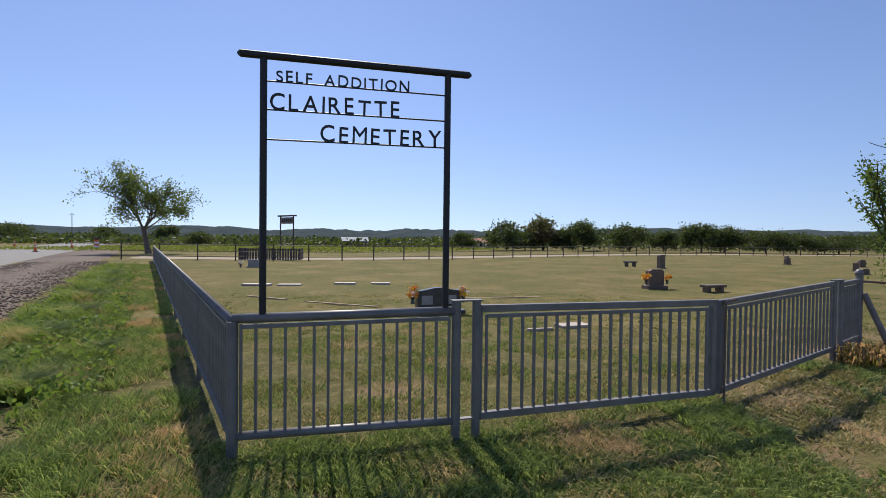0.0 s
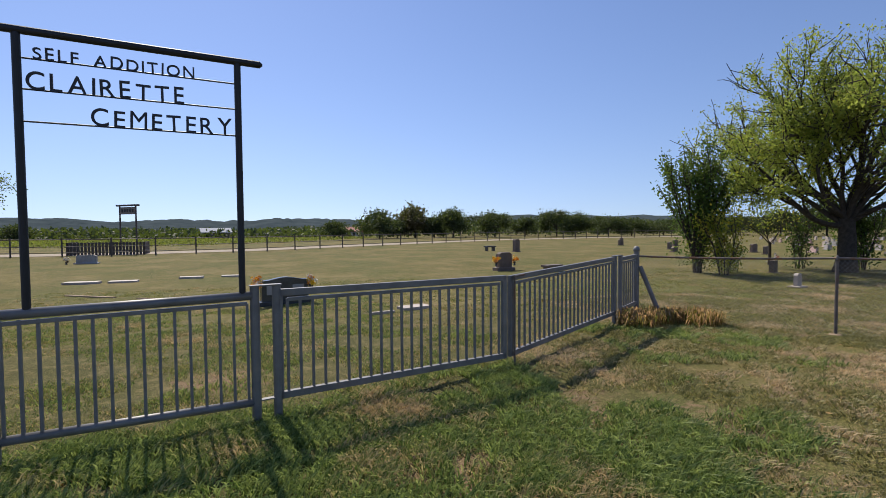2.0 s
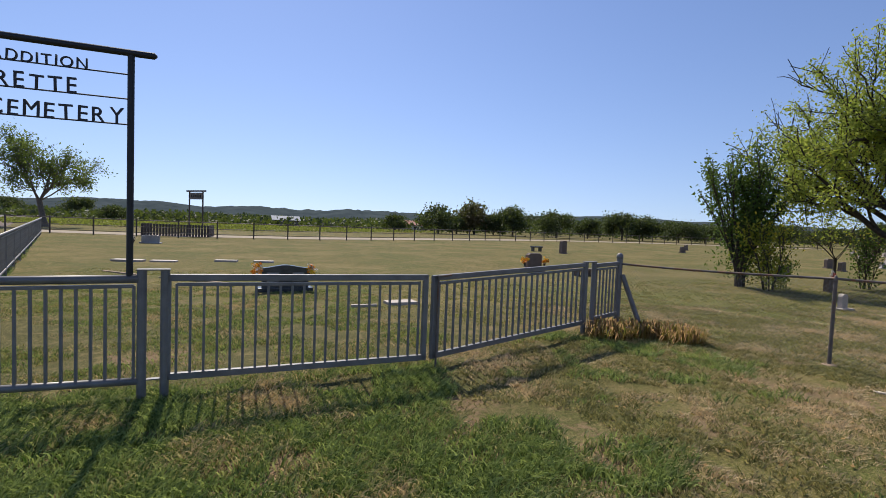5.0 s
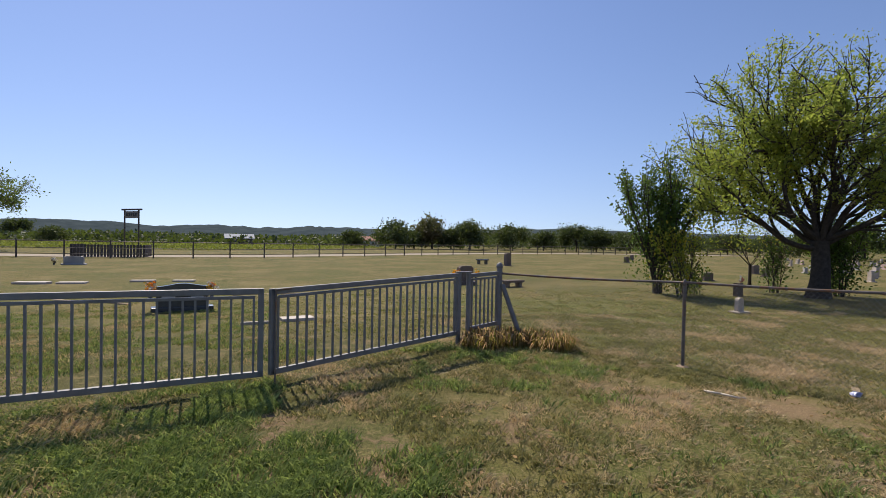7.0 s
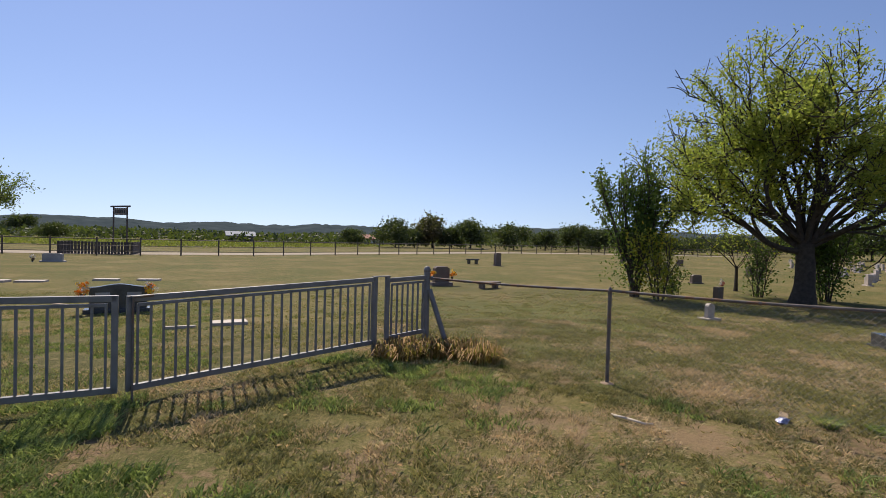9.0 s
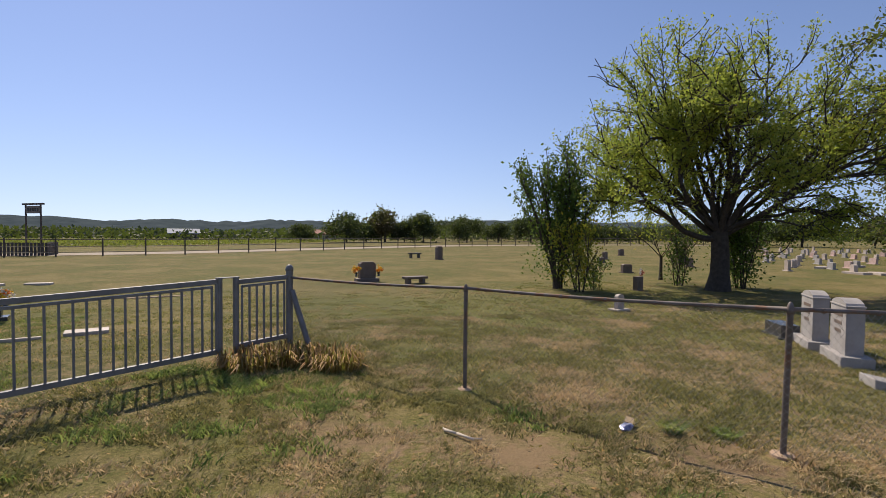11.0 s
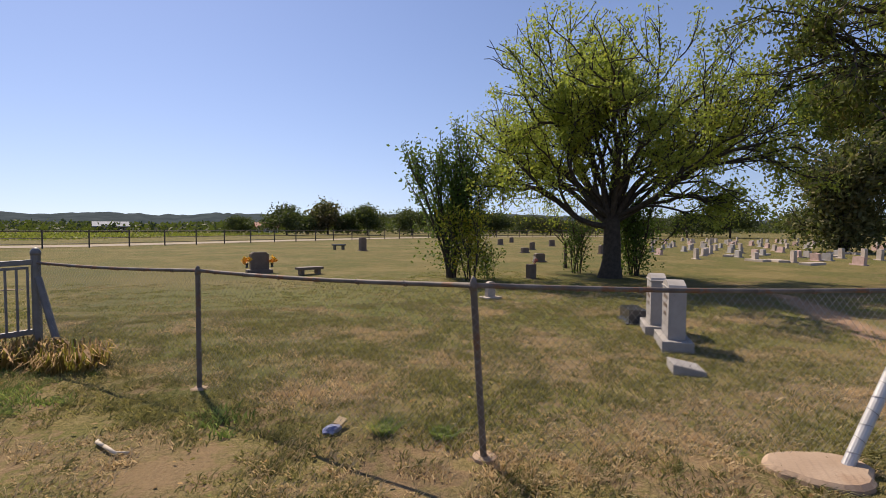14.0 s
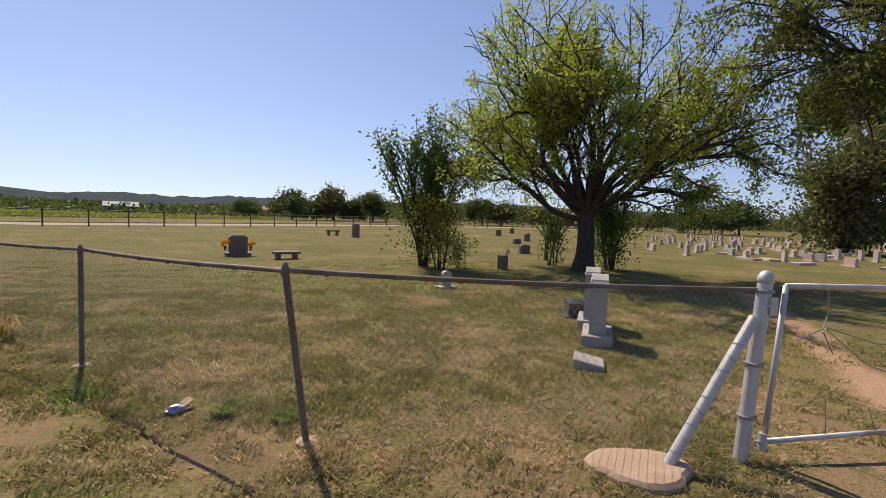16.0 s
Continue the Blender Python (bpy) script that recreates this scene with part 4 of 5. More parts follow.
broadleaf("pine_tree", 56.0, 22.6, "tall open pine with pale trunk and tufted boughs", [(a, e, l) for a, e, l in ((180, 10, 1.6), (120, 20, 1.7), (60, 15, 1.6), (0, 20, 1.7), (-60, 10, 1.6), (200, 40, 1.6), (20, 45, 1.6), (100, 60, 2.4), (-100, 55, 2.4), (160, 75, 2.6), (150, -5, 2.8), (-30, 0, 2.8))],
          11.5, 0.22, 33, M_LEAF_PINE, 12000, 0.40, 0.36, M_BARK, depth=2, spread=0.5)
broadleaf("pine_tree", 60.0, 19.6, "tall green pine behind the gravestones", [(a, e, l) for a, e, l in ((180, 10, 2.0), (120, 0, 2.0), (60, 10, 1.9), (0, 20, 1.9), (-60, 10, 2.0), (200, 40, 2.0), (20, 45, 1.9), (100, 60, 1.9), (-100, 55, 1.9), (220, 5, 2.0))],
          8.2, 0.2, 34, M_LEAF_PINE, 13000, 0.42, 0.4, M_BARK, depth=2, spread=0.5)
shrub("juniper", 48.0, 18.6, "dense grey-green juniper bush among the gravestones", 18, 7.2, 3.0, 41, M_LEAF_JUNIPER, 17000, 0.34, 0.42)
# the tree on the verge
broadleaf("mesquite_tree", -24.6, 51.0, "thin-leaved verge tree leaning beside the road railing", [(a, e, l) for a, e, l in ((185, 66, 2.9), (170, 54, 2.8), (10, 40, 2.8), (-20, 28, 2.6), (60, 60, 2.4), (200, 78, 3.2), (150, 70, 2.9), (260, 55, 2.4), (5, 56, 2.7))],
          2.6, 0.26, 51, M_LEAF_ROAD, 8000, 0.24, 0.26, M_BARKPALE, depth=3, spread=0.5, lean=(-0.5, 0), thin=0.40)


def far_tree(name, x, y, h, w, seed, leaf, label, n=4200):
    """A distant tree: trunk, a few limbs and an uneven crown of leaf clumps."""
    rs = np.random.RandomState(seed)
    t = thing(name, x, y, -0.1, 0, label, "tree", "trees beyond the field")
    segs = [((0, 0, 0), (0, 0, h * 0.45), 0.035 * h, 0.022 * h)]
    clumps = []
    for k in range(22):
        a, e = rs.uniform(0, 2 * math.pi), rs.uniform(-0.75, 1.4)
        r = rs.uniform(0.55, 1.0)
        q = np.array([math.cos(a) * math.cos(e) * w * 0.5 * r, math.sin(a) * math.cos(e) * w * 0.5 * r, h * 0.52 + math.sin(e) * h * 0.42 * r])
        segs.append(((0, 0, h * rs.uniform(0.25, 0.45)), q * 0.85, 0.012 * h, 0.004 * h))
        clumps.append(q)
    v, f = limb_tubes(segs, 5)
    raw_mesh("trunk", v, f, M_BARK, t)
    clumps = np.array(clumps)
    c = clumps[rs.randint(22, size=n)] + rs.normal(size=(n, 3)) * np.array([w, w, h]) * 0.10
    c[:, 2] = np.maximum(c[:, 2], h * 0.06)
    v, f = leaf_quads(c, 0.055 * h + 0.08, rs, 0, 0.8)
    raw_mesh("crown", v, f, leaf, t)
    return t


FAR_TREES = ((19.0, 84.8, 4.7, 7.4, 0), (22.8, 86.7, 3.4, 4.2, 0), (26.4, 87.6, 6.4, 5.8, 1), (29.8, 86.6, 4.0, 4.8, 0), (32.8, 84.5, 5.2, 7.0, 0), (41.2, 84.3, 4.7, 7.2, 0), 
             (48.1, 85.2, 3.8, 5.0, 0), (54.6, 84.1, 5.1, 7.5, 0), (59.6, 85.0, 4.6, 7.5, 0), (62.9, 78.9, 3.8, 7.0, 0), (68.4, 78.8, 3.5, 7.0, 0), (74.4, 76.7, 3.4, 8.0, 0), 
             (81.3, 74.5, 3.8, 9.0, 0), (89.2, 72.4, 4.0, 9.0, 0), (98.1, 68.2, 4.4, 10.0, 0), (11.6, 87.9, 3.0, 5.0, 0), (89.8, 56.3, 6.0, 9.0, 0), (97.6, 50.2, 5.0, 9.0, 0), 
             (81.8, 58.5, 4.4, 6.0, 0), (105.4, 44.0, 5.5, 9.0, 0), (111.2, 35.9, 4.5, 8.0, 0), (-37.1, 95.9, 2.6, 5.0, 0), (-68.4, 121.5, 4.0, 8.0, 0), (-86.4, 119.9, 4.5, 10.0, 0), 
             (-58.1, 129.3, 4.4, 6.0, 0))
for k, (x, y, h, w, kind_of) in enumerate(FAR_TREES):
    far_tree("tree", x, y, h, w, 100 + k, M_LEAF_RUSSET if kind_of else M_LEAF_FAR,
             "russet half-bare tree beyond the pipe fence" if kind_of else "dark round-headed tree beyond the pipe fence")

# far woods and hills
rs = np.random.RandomState(77)
n = 46000
ax = rs.uniform(-220, 300, n)
ay = 98 + np.abs(ax - 10) * 0.06 + rs.uniform(0, 55, n)
edge = 0.9 + 1.2 * patchy(ax + 500, ay, 13.0, 5) + 0.01 * (ay - 100) + 1.9 * np.clip((ax - 26) / 14, 0, 1)
az = rs.rand(n) ** 0.7 * edge
v, f = leaf_quads(np.stack([ax, ay, az], 1), 0.8, rs, 0, 0.8)
raw_mesh("far_woods", v, f, M_LEAF_FAR, label="dark brush and woods along the far edge of the fields", category="woods", kind="stuff")


def ridge(name, y0, x0, x1, base, top, seed, label):
    rs2 = np.random.RandomState(seed)
    xs = np.linspace(x0, x1, 1600)
    crest = base + (top - base) * (0.6 * patchy(xs + 3000, xs * 0, 170.0, seed) + 0.3 * patchy(xs + 3000, xs * 0, 45.0, seed + 1) + 0.13 * patchy(xs + 3000, xs * 0, 9.0, seed + 2) + 0.11 * patchy(xs + 3000, xs * 0, 3.5, seed + 3))
    rows = []
    for k, (dy, u) in enumerate(((0, 0), (30, 0.45), (60, 0.8), (90, 1.0), (200, 0.9), (300, 0.0))):
        rows.append(np.stack([xs, np.full_like(xs, y0 + dy), crest * u - (0.5 if u == 0 else 0)], 1))
    m = len(xs)
    fs = [(a * m + i, a * m + i + 1, (a + 1) * m + i + 1, (a + 1) * m + i) for a in range(5) for i in range(m - 1)]
    return raw_mesh(name, np.concatenate(rows), fs, M_HILL_HAZED, label=label, category="backdrop", kind="structure", smooth=True)


ridge("backdrop", 380, -900, 1100, 7.5, 18.0, 61, "low wooded hills on the horizon, tinted for haze")

# yellow-green crop strip
n = 30000
ax = rs.uniform(-50, 30, n)
ay = 58 + np.floor(rs.rand(n) * 26) * 1.4 + rs.normal(size=n) * 0.18
keep = (ax > -46 + (ay - 58) * 0.1) & (ax < -6 + (ay - 58) * 0.8)
v, f = leaf_quads(np.stack([ax, ay, rs.rand(n) * 0.26 + 0.03], 1)[keep], 0.24, rs, 0, 0.7)
raw_mesh("crop_rows", v, f, M_CROP, label="yellow-green crop rows beyond the pipe fence", category="crop", kind="stuff")


# ---- far pipe fence, gate pen and second sign ----
FAR_LINE = [(-20.0, 37.5), (-9.0, 36.6), (0.5, 39.6), (9.0, 45.5), (20.0, 53.0), (32.0, 60.0), (52.0, 65.0), (82, 64)]
post_me = None
for (xa, ya), (xb, yb) in zip(FAR_LINE, FAR_LINE[1:]):
    p, q = Vector((xa, ya, 0)), Vector((xb, yb, 0))
    length = (q - p).length
    d = (q - p).normalized()
    t = thing("pipe_fence", xa, ya, 0, math.degrees(math.atan2(d.y, d.x)), "dark brown welded pipe fence along the track", "fence", "pipe fence sections")
    for z in (1.12, 0.66, 0.28):
        bm = bmesh.new()
        tube(bm, (0, 0, z), (length, 0, z), 0.032 if z > 1 else 0.022, n=6)
        part("rail", bm, M_DARKPIPE, t)
    if post_me is None:
        bm = bmesh.new()
        tube(bm, (0, 0, -0.1), (0, 0, 1.22), 0.05, n=8)
        post_me = bpy.data.meshes.new("post")
        bm.to_mesh(post_me)
        bm.free()
        post_me.materials.append(M_DARKPIPE)
    n = max(2, round(length / 2.6))
    for i in range(n):
        shared("post", post_me, t, Matrix.Translation((length * i / n, 0, 0)))

vs, fs = [], []
m = len(FAR_LINE)
track = []
for k, (x, y) in enumerate(FAR_LINE):
    track.append((x - 0.4, y + 1.2, 0.02 + at(x, y)))
    track.append((x - 1.4, y + 5.4, 0.02 + at(x, y)))
raw_mesh("track", track, [(2 * k, 2 * k + 2, 2 * k + 3, 2 * k + 1) for k in range(m - 1)], M_TRACK, label="pale caliche track behind the pipe fence", category="track", kind="structure")

fs_x, fs_y = -8.9, 40.4
t = thing("entrance_sign", fs_x, fs_y, 0, -42, "dark metal entrance sign on two tall posts", "sign")
for s in (-0.85, 0.85):
    bm = bmesh.new()
    tube(bm, (s, 0, -0.1), (s, 0, 3.45), 0.055, n=10)
    part("post", bm, M_DARKPIPE, t)
bm = bmesh.new()
box(bm, (0, 0, 3.48), (2.35, 0.14, 0.12), bevel=0.01)
part("cross_bar", bm, M_DARKPIPE, t)
bm = bmesh.new()
box(bm, (0, 0, 3.1), (1.6, 0.03, 0.52), bevel=0.005)
part("board", bm, M_WOODGREY, t, "grey sign board with dark marks")
for k in range(5):
    bm = bmesh.new()
    box(bm, (-0.55 + 0.27 * k, -0.022, 3.1), (0.17, 0.012, 0.22))
    part("mark", bm, M_BLACK, t)
pen = thing("board_pen", -9.8, 38.6, 0, 3, "dark slatted board pen below the entrance sign", "fence")
for side, (a, b) in enumerate((((-2.2, 0), (2.2, 0)), ((2.2, 0), (2.2, 2.2)), ((-2.2, 0), (-2.2, 2.2)))):
    a, b = Vector((*a, 0)), Vector((*b, 0))
    n = 22 if side == 0 else 11
    for i in range(n + 1):
        p = a + (b - a) * i / n
        bm = bmesh.new()
        box(bm, (p.x, p.y, 0.45), (0.15, 0.03, 0.86) if side == 0 else (0.03, 0.15, 0.86))
        part("slat", bm, M_DARKPIPE, pen)
    bm = bmesh.new()
    for z in (0.3, 0.8):
        tube(bm, a + Vector((0, 0.05, z)), b + Vector((0, 0.05, z)), 0.03, n=6)
    part("rail", bm, M_DARKPIPE, pen)


# ---- barn and house ----
def house(name, x, y, rz, w, d, h, ridge_h, wall, roof, label):
    t = thing(name, x, y, 0, rz, label, "building")
    bm = bmesh.new()
    box(bm, (0, 0, h / 2), (w, d, h))
    part("wall", bm, wall, t)
    bm = bmesh.new()
    o = 0.35
    pts = [(-w / 2 - o, -d / 2 - o, h - 0.05), (w / 2 + o, -d / 2 - o, h - 0.05), (w / 2 + o, 0, h + ridge_h), (-w / 2 - o, 0, h + ridge_h), (w / 2 + o, d / 2 + o, h - 0.05), (-w / 2 - o, d / 2 + o, h - 0.05)]
    v = [bm.verts.new(p) for p in pts]
    u = [bm.verts.new((p[0], p[1], p[2] + 0.12)) for p in pts]
    for q in (v, u):
        bm.faces.new((q[0], q[1], q[2], q[3]))
        bm.faces.new((q[3], q[2], q[4], q[5]))
    for a, b in ((0, 1), (1, 2), (2, 4), (4, 5), (5, 3), (3, 0)):
        bm.faces.new((v[a], v[b], u[b], u[a]))
    bmesh.ops.recalc_face_normals(bm, faces=bm.faces)
    part("roof", bm, roof, t)
    for k in range(3):
        bm = bmesh.new()
        box(bm, (-w * 0.32 + w * 0.32 * k, -d / 2 - 0.02, h * 0.5), (w * 0.13, 0.06, h * 0.5))
        part("opening", bm, M_BLACK, t, "dark opening")
    return t


house("barn", -9.4, 107.0, 12, 5.0, 4.2, 1.2, 0.8, M_WOODGREY, M_ROOF, "low barn with pale metal roof")
house("house", 17.6, 106.0, 5, 4.0, 3.0, 1.2, 0.9, M_WHITE, M_REDROOF, "far white house with red roof")


# ---- road things ----
def cone(x, y, h, label):
    t = thing("traffic_cone", x, y, 0.09, random.uniform(0, 90), label, "cone", "road cones")
    bm = bmesh.new()
    box(bm, (0, 0, 0.02), (0.42, 0.42, 0.045), bevel=0.008)
    part("base", bm, M_BLACK, t)
    bm = bmesh.new()
    lathe(bm, [(0.15, 0.04), (0.13, 0.10), (0.045, h), (0.03, h + 0.02)], 14)
    part("body", bm, M_CONE, t)
    for z in (0.45, 0.68):
        bm = bmesh.new()
        r0 = 0.13 - (0.085) * (z * h - 0.1) / (h - 0.1) + 0.004
        lathe(bm, [(r0, z * h), (r0 - 0.010, z * h + 0.10)], 14)
        part("band", bm, M_WHITE, t)
    return t


for al, si in ((57.7, 9.6), (80, 15), (72, 8.2), (105, 8.2)):
    p = verge(al, si)
    cone(p.x, p.y, 1.0, "tall orange traffic cone on the road edge")
p = verge(71, 5.6)
t = thing("traffic_barrel", p.x, p.y, 0.02, 0, "orange and white striped traffic barrel with light", "barrel")
for k in range(5):
    bm = bmesh.new()
    lathe(bm, [(0.31 - 0.012 * k, 0.24 * k), (0.30 - 0.012 * k, 0.24 * k + 0.238)], 16)
    part("stripe", bm, (M_CONE, M_WHITE)[k % 2], t)
bm = bmesh.new()
box(bm, (0, 0, 1.34), (0.5, 0.08, 0.28), bevel=0.02)
part("warning_light", bm, M_BLACK, t)
for al, si, h in ((95, 21, 7.5), (190, 20, 9.0)):
    p = verge(al, si)
    t = thing("utility_pole", p.x, p.y, 0, 0, "thin grey wooden utility pole beyond the road", "pole", "utility poles")
    bm = bmesh.new()
    tube(bm, (0, 0, -0.2), (0, 0, h), 0.14, 0.10, n=8)
    part("shaft", bm, M_WOODGREY, t)
    bm = bmesh.new()
    box(bm, (0, 0, h - 0.5), (1.6, 0.1, 0.12))
    part("cross_arm", bm, M_WOODGREY, t)


# ---- graves ----
def blossoms(parent, x, y, z, r, n, mats, seed, holder=True):
    """A bunch of silk flowers: petals, leaves and the vase under it."""
    rs = np.random.RandomState(seed)
    if holder:
        bm = bmesh.new()
        lathe(bm, [(0.05, z - r - 0.12), (0.035, z - r - 0.04), (0.06, z - r + 0.03)], 12, (x, y))
        part("vase", bm, M_DARKGRANITE, parent)
    for k in range(n):
        d = rs.normal(size=3)
        d /= np.linalg.norm(d)
        c = np.array([x, y, z]) + d * r * rs.uniform(0.4, 1.0)
        vs = []
        for j in range(14):
            u = rs.normal(size=3)
            u /= np.linalg.norm(u)
            w = np.cross(u, rs.normal(size=3))
            s = r * 0.42
            vs += [c, c + u * s + w * s * 0.22, c + u * s * 1.1 - w * s * 0.22]
        raw_mesh("blossom", vs, np.arange(42).reshape(14, 3), mats[k % len(mats)], parent)


def tablet(name, x, y, rz, w, h, t_, top, base_w, base_d, base_h, material, label, group="", bevel=0.012, writing=0, base_mat=None):
    """An upright headstone on its base; top: how the head is cut."""
    t = thing(name, x, y, at(x, y) - 0.03, rz, label, "gravestone", group)
    if base_h:
        bm = bmesh.new()
        box(bm, (0, 0, base_h / 2), (base_w, base_d, base_h), bevel=bevel)
        part("base", bm, base_mat or material, t)
    pts = [(-w / 2, base_h), (w / 2, base_h)]
    n = 14
    for i in range(n + 1):
        u = i / n
        xx = w / 2 - w * u
        if top == "serpentine":
            z = base_h + h - 0.10 * h + 0.10 * h * (0.5 - 0.5 * math.cos(2 * math.pi * u)) * 1.6 - 0.02 * math.sin(math.pi * u)
        elif top == "round":
            z = base_h + h - 0.32 * w + 0.32 * w * math.sqrt(max(0, 1 - (2 * u - 1) ** 2))
        elif top == "shoulder":
            z = base_h + h - (0.10 * h if abs(2 * u - 1) > 0.74 else 0.0)
        else:
            z = base_h + h
        pts.append((xx, z))
    bm = bmesh.new()
    outline_slab(bm, pts, t_, 0.0)
    part("tablet", bm, material, t)
    for k in range(writing):
        bm = bmesh.new()
        zz = base_h + h * (0.72 - 0.13 * k)
        box(bm, (0, -t_ / 2 - 0.002, zz), (w * (0.62 if k % 2 == 0 else 0.42), 0.006, h * 0.05))
        part("inscription", bm, M_PALESTONE if material is M_DARKGRANITE else M_BROWNSTONE, t)
    return t


hs = tablet("double_headstone", 0.95, 10.8, 14, 1.02, 0.50, 0.17, "serpentine", 1.22, 0.34, 0.12, M_DARKGRANITE, "polished dark granite double headstone with orange flowers", writing=0)
for sx in (-0.28, 0.28):
    bm = bmesh.new()
    box(bm, (sx, -0.088, 0.36), (0.26, 0.008, 0.20), bevel=0.002)
    part("name_panel", bm, M_GRANITE, hs)
for sx, sd in ((-0.56, 1), (0.56, 2)):
    f = thing("flower_vase", 0.95 + sx * 1.03, 10.77 + sx * 0.26, at(0.6, 10.5) + 0.09, 0, "orange and cream silk flowers in a dark vase", "flowers", "grave flowers")
    blossoms(f, 0, -0.06, 0.42, 0.13, 22, (M_ORANGE, M_YELLOW, M_ORANGE, M_CREAM), sd)
tablet("headstone", 9.8, 17.7, 8, 0.62, 0.62, 0.24, "shoulder", 0.86, 0.42, 0.16, M_BROWNSTONE, "squat brown granite headstone with orange flowers")
for sx, sd in ((-0.42, 3), (0.42, 4)):
    f = thing("flower_vase", 9.8 + sx, 17.63, at(9.5, 17.7) + 0.12, 0, "yellow and orange silk flowers in a vase", "flowers", "grave flowers")
    blossoms(f, 0, -0.06, 0.36, 0.15, 18, (M_ORANGE, M_YELLOW), sd)


def bench(x, y, rz, w, h, material, label):
    t = thing("stone_bench", x, y, at(x, y) - 0.02, rz, label, "bench", "stone benches")
    bm = bmesh.new()
    box(bm, (0, 0, h), (w, 0.36, 0.09), bevel=0.012)
    part("seat", bm, material, t)
    for s in (-1, 1):
        bm = bmesh.new()
        box(bm, (s * w * 0.33, 0, h / 2 - 0.02), (0.12, 0.28, h - 0.03), bevel=0.008)
        part("leg", bm, material, t)
    return t


bench(11.35, 16.5, 14, 0.90, 0.24, M_BROWNSTONE, "low brown stone bench on the turf")
bench(15.9, 32.2, 10, 0.9, 0.34, M_DARKGRANITE, "small dark stone bench on the turf")
tablet("headstone", 17.0, 30.2, 16, 0.42, 0.85, 0.28, "shoulder", 0.55, 0.4, 0.06, M_BROWNSTONE, "narrow upright brown headstone")
tablet("headstone", -8.0, 28.6, 5, 0.86, 0.38, 0.22, "shoulder", 1.05, 0.4, 0.1, M_GRANITE, "low grey granite headstone with flowers beside it")
f = thing("flower_vase", -8.8, 28.4, 0, 0, "cream and dark flowers beside a headstone", "flowers", "grave flowers")
blossoms(f, 0, 0, 0.25, 0.16, 12, (M_CREAM, M_BROWNSTONE), 7)
for x, y, w, d, rz in ((-4.9, 17.6, 0.95, 0.40, -3), (-3.75, 17.5, 0.80, 0.36, 2), (-1.9, 18.2, 0.75, 0.3, 0), (-0.6, 18.2, 0.7, 0.3, 0), (3.4, 8.95, 0.62, 0.34, 14), (2.65, 8.55, 0.5, 0.07, 10)):
    t = thing("flat_marker", x, y, at(x, y) - 0.03, rz, "flat pale stone grave marker in the turf", "gravestone", "flat grave markers")
    bm = bmesh.new()
    box(bm, (0, 0, 0.045), (w, d, 0.09), bevel=0.01)
    part("slab", bm, M_PALESTONE, t)
for x, y, w, rz in ((-1.4, 12.4, 2.2, -28), (2.9, 13.8, 2.6, 8), (-3.6, 13.8, 1.6, -35)):
    t = thing("grave_kerb", x, y, at(x, y) - 0.02, rz, "thin pale concrete grave edging in the turf", "kerb", "grave kerbs")
    bm = bmesh.new()
    box(bm, (0, 0, 0.02), (w, 0.07, 0.06), bevel=0.008)
    part("edging", bm, M_CONCRETE, t)

# the pair of granite stones beside the wire fence, the leaning marker before them
for x, y, h, lab in ((14.32, 4.0, 0.80, "pale granite pedestal headstone on a stepped base"), (14.92, 4.85, 0.80, "pale granite pedestal headstone beside its twin")):
    rz = 49
    t = thing("pedestal_headstone", x, y, at(x, y) - 0.05, rz, lab, "gravestone", "twin granite headstones")
    bm = bmesh.new()
    box(bm, (0, 0, 0.10), (0.86, 0.40, 0.20), bevel=0.012)
    part("base", bm, M_GRANITE, t)
    w, z0 = 0.60, 0.20
    pts = [(-w / 2, z0), (w / 2, z0), (w / 2, z0 + h - 0.10), (w / 2 - 0.02, z0 + h - 0.085)]
    for i in range(11):
        u = i / 10
        pts.append((w / 2 - 0.04 - (w - 0.08) * u, z0 + h - 0.055 + 0.055 * math.sin(math.pi * u)))
    pts += [(-w / 2 + 0.02, z0 + h - 0.085), (-w / 2, z0 + h - 0.10)]
    bm = bmesh.new()
    outline_slab(bm, pts, 0.22)
    part("tablet", bm, M_GRANITE, t)
    for k in range(3):
        bm = bmesh.new()
        box(bm, (0, 0.111, z0 + h * (0.7 - 0.15 * k)), (0.34 - 0.06 * k, 0.006, 0.05))
        part("inscription", bm, M_BROWNSTONE, t)
    bm = bmesh.new()
    box(bm, (0, 0, z0 + h - 0.10), (w + 0.03, 0.245, 0.022), bevel=0.004)
    part("moulding", bm, M_GRANITE, t)
t = thing("slant_marker", 13.33, 2.98, at(13.33, 2.98) - 0.02, 50, "small tilted pale granite slant marker", "gravestone")
bm = bmesh.new()
v = [bm.verts.new(p) for p in ((-.22, -.17, 0), (.22, -.17, 0), (.22, .17, 0), (-.22, .17, 0), (-.22, -.17, .09), (.22, -.17, .07), (.22, .17, .13), (-.22, .17, .15))]
for q in ((3, 2, 1, 0), (4, 5, 6, 7), (0, 1, 5, 4), (1, 2, 6, 5), (2, 3, 7, 6), (3, 0, 4, 7)):
    bm.faces.new([v[i] for i in q])
bmesh.ops.bevel(bm, geom=list(bm.edges), offset=0.01, segments=1, affect='EDGES')
part("slab", bm, M_GRANITE, t)
tablet("headstone", 14.0, 8.6, 10, 0.22, 0.34, 0.10, "round", 0.44, 0.30, 0.08, M_PALESTONE, "tiny pale headstone at the edge of the shade")
tablet("headstone", 17.25, 11.7, 15, 0.30, 0.42, 0.16, "flat", 0.36, 0.24, 0.05, M_BROWNSTONE, "small square brown stone with flowers on top")
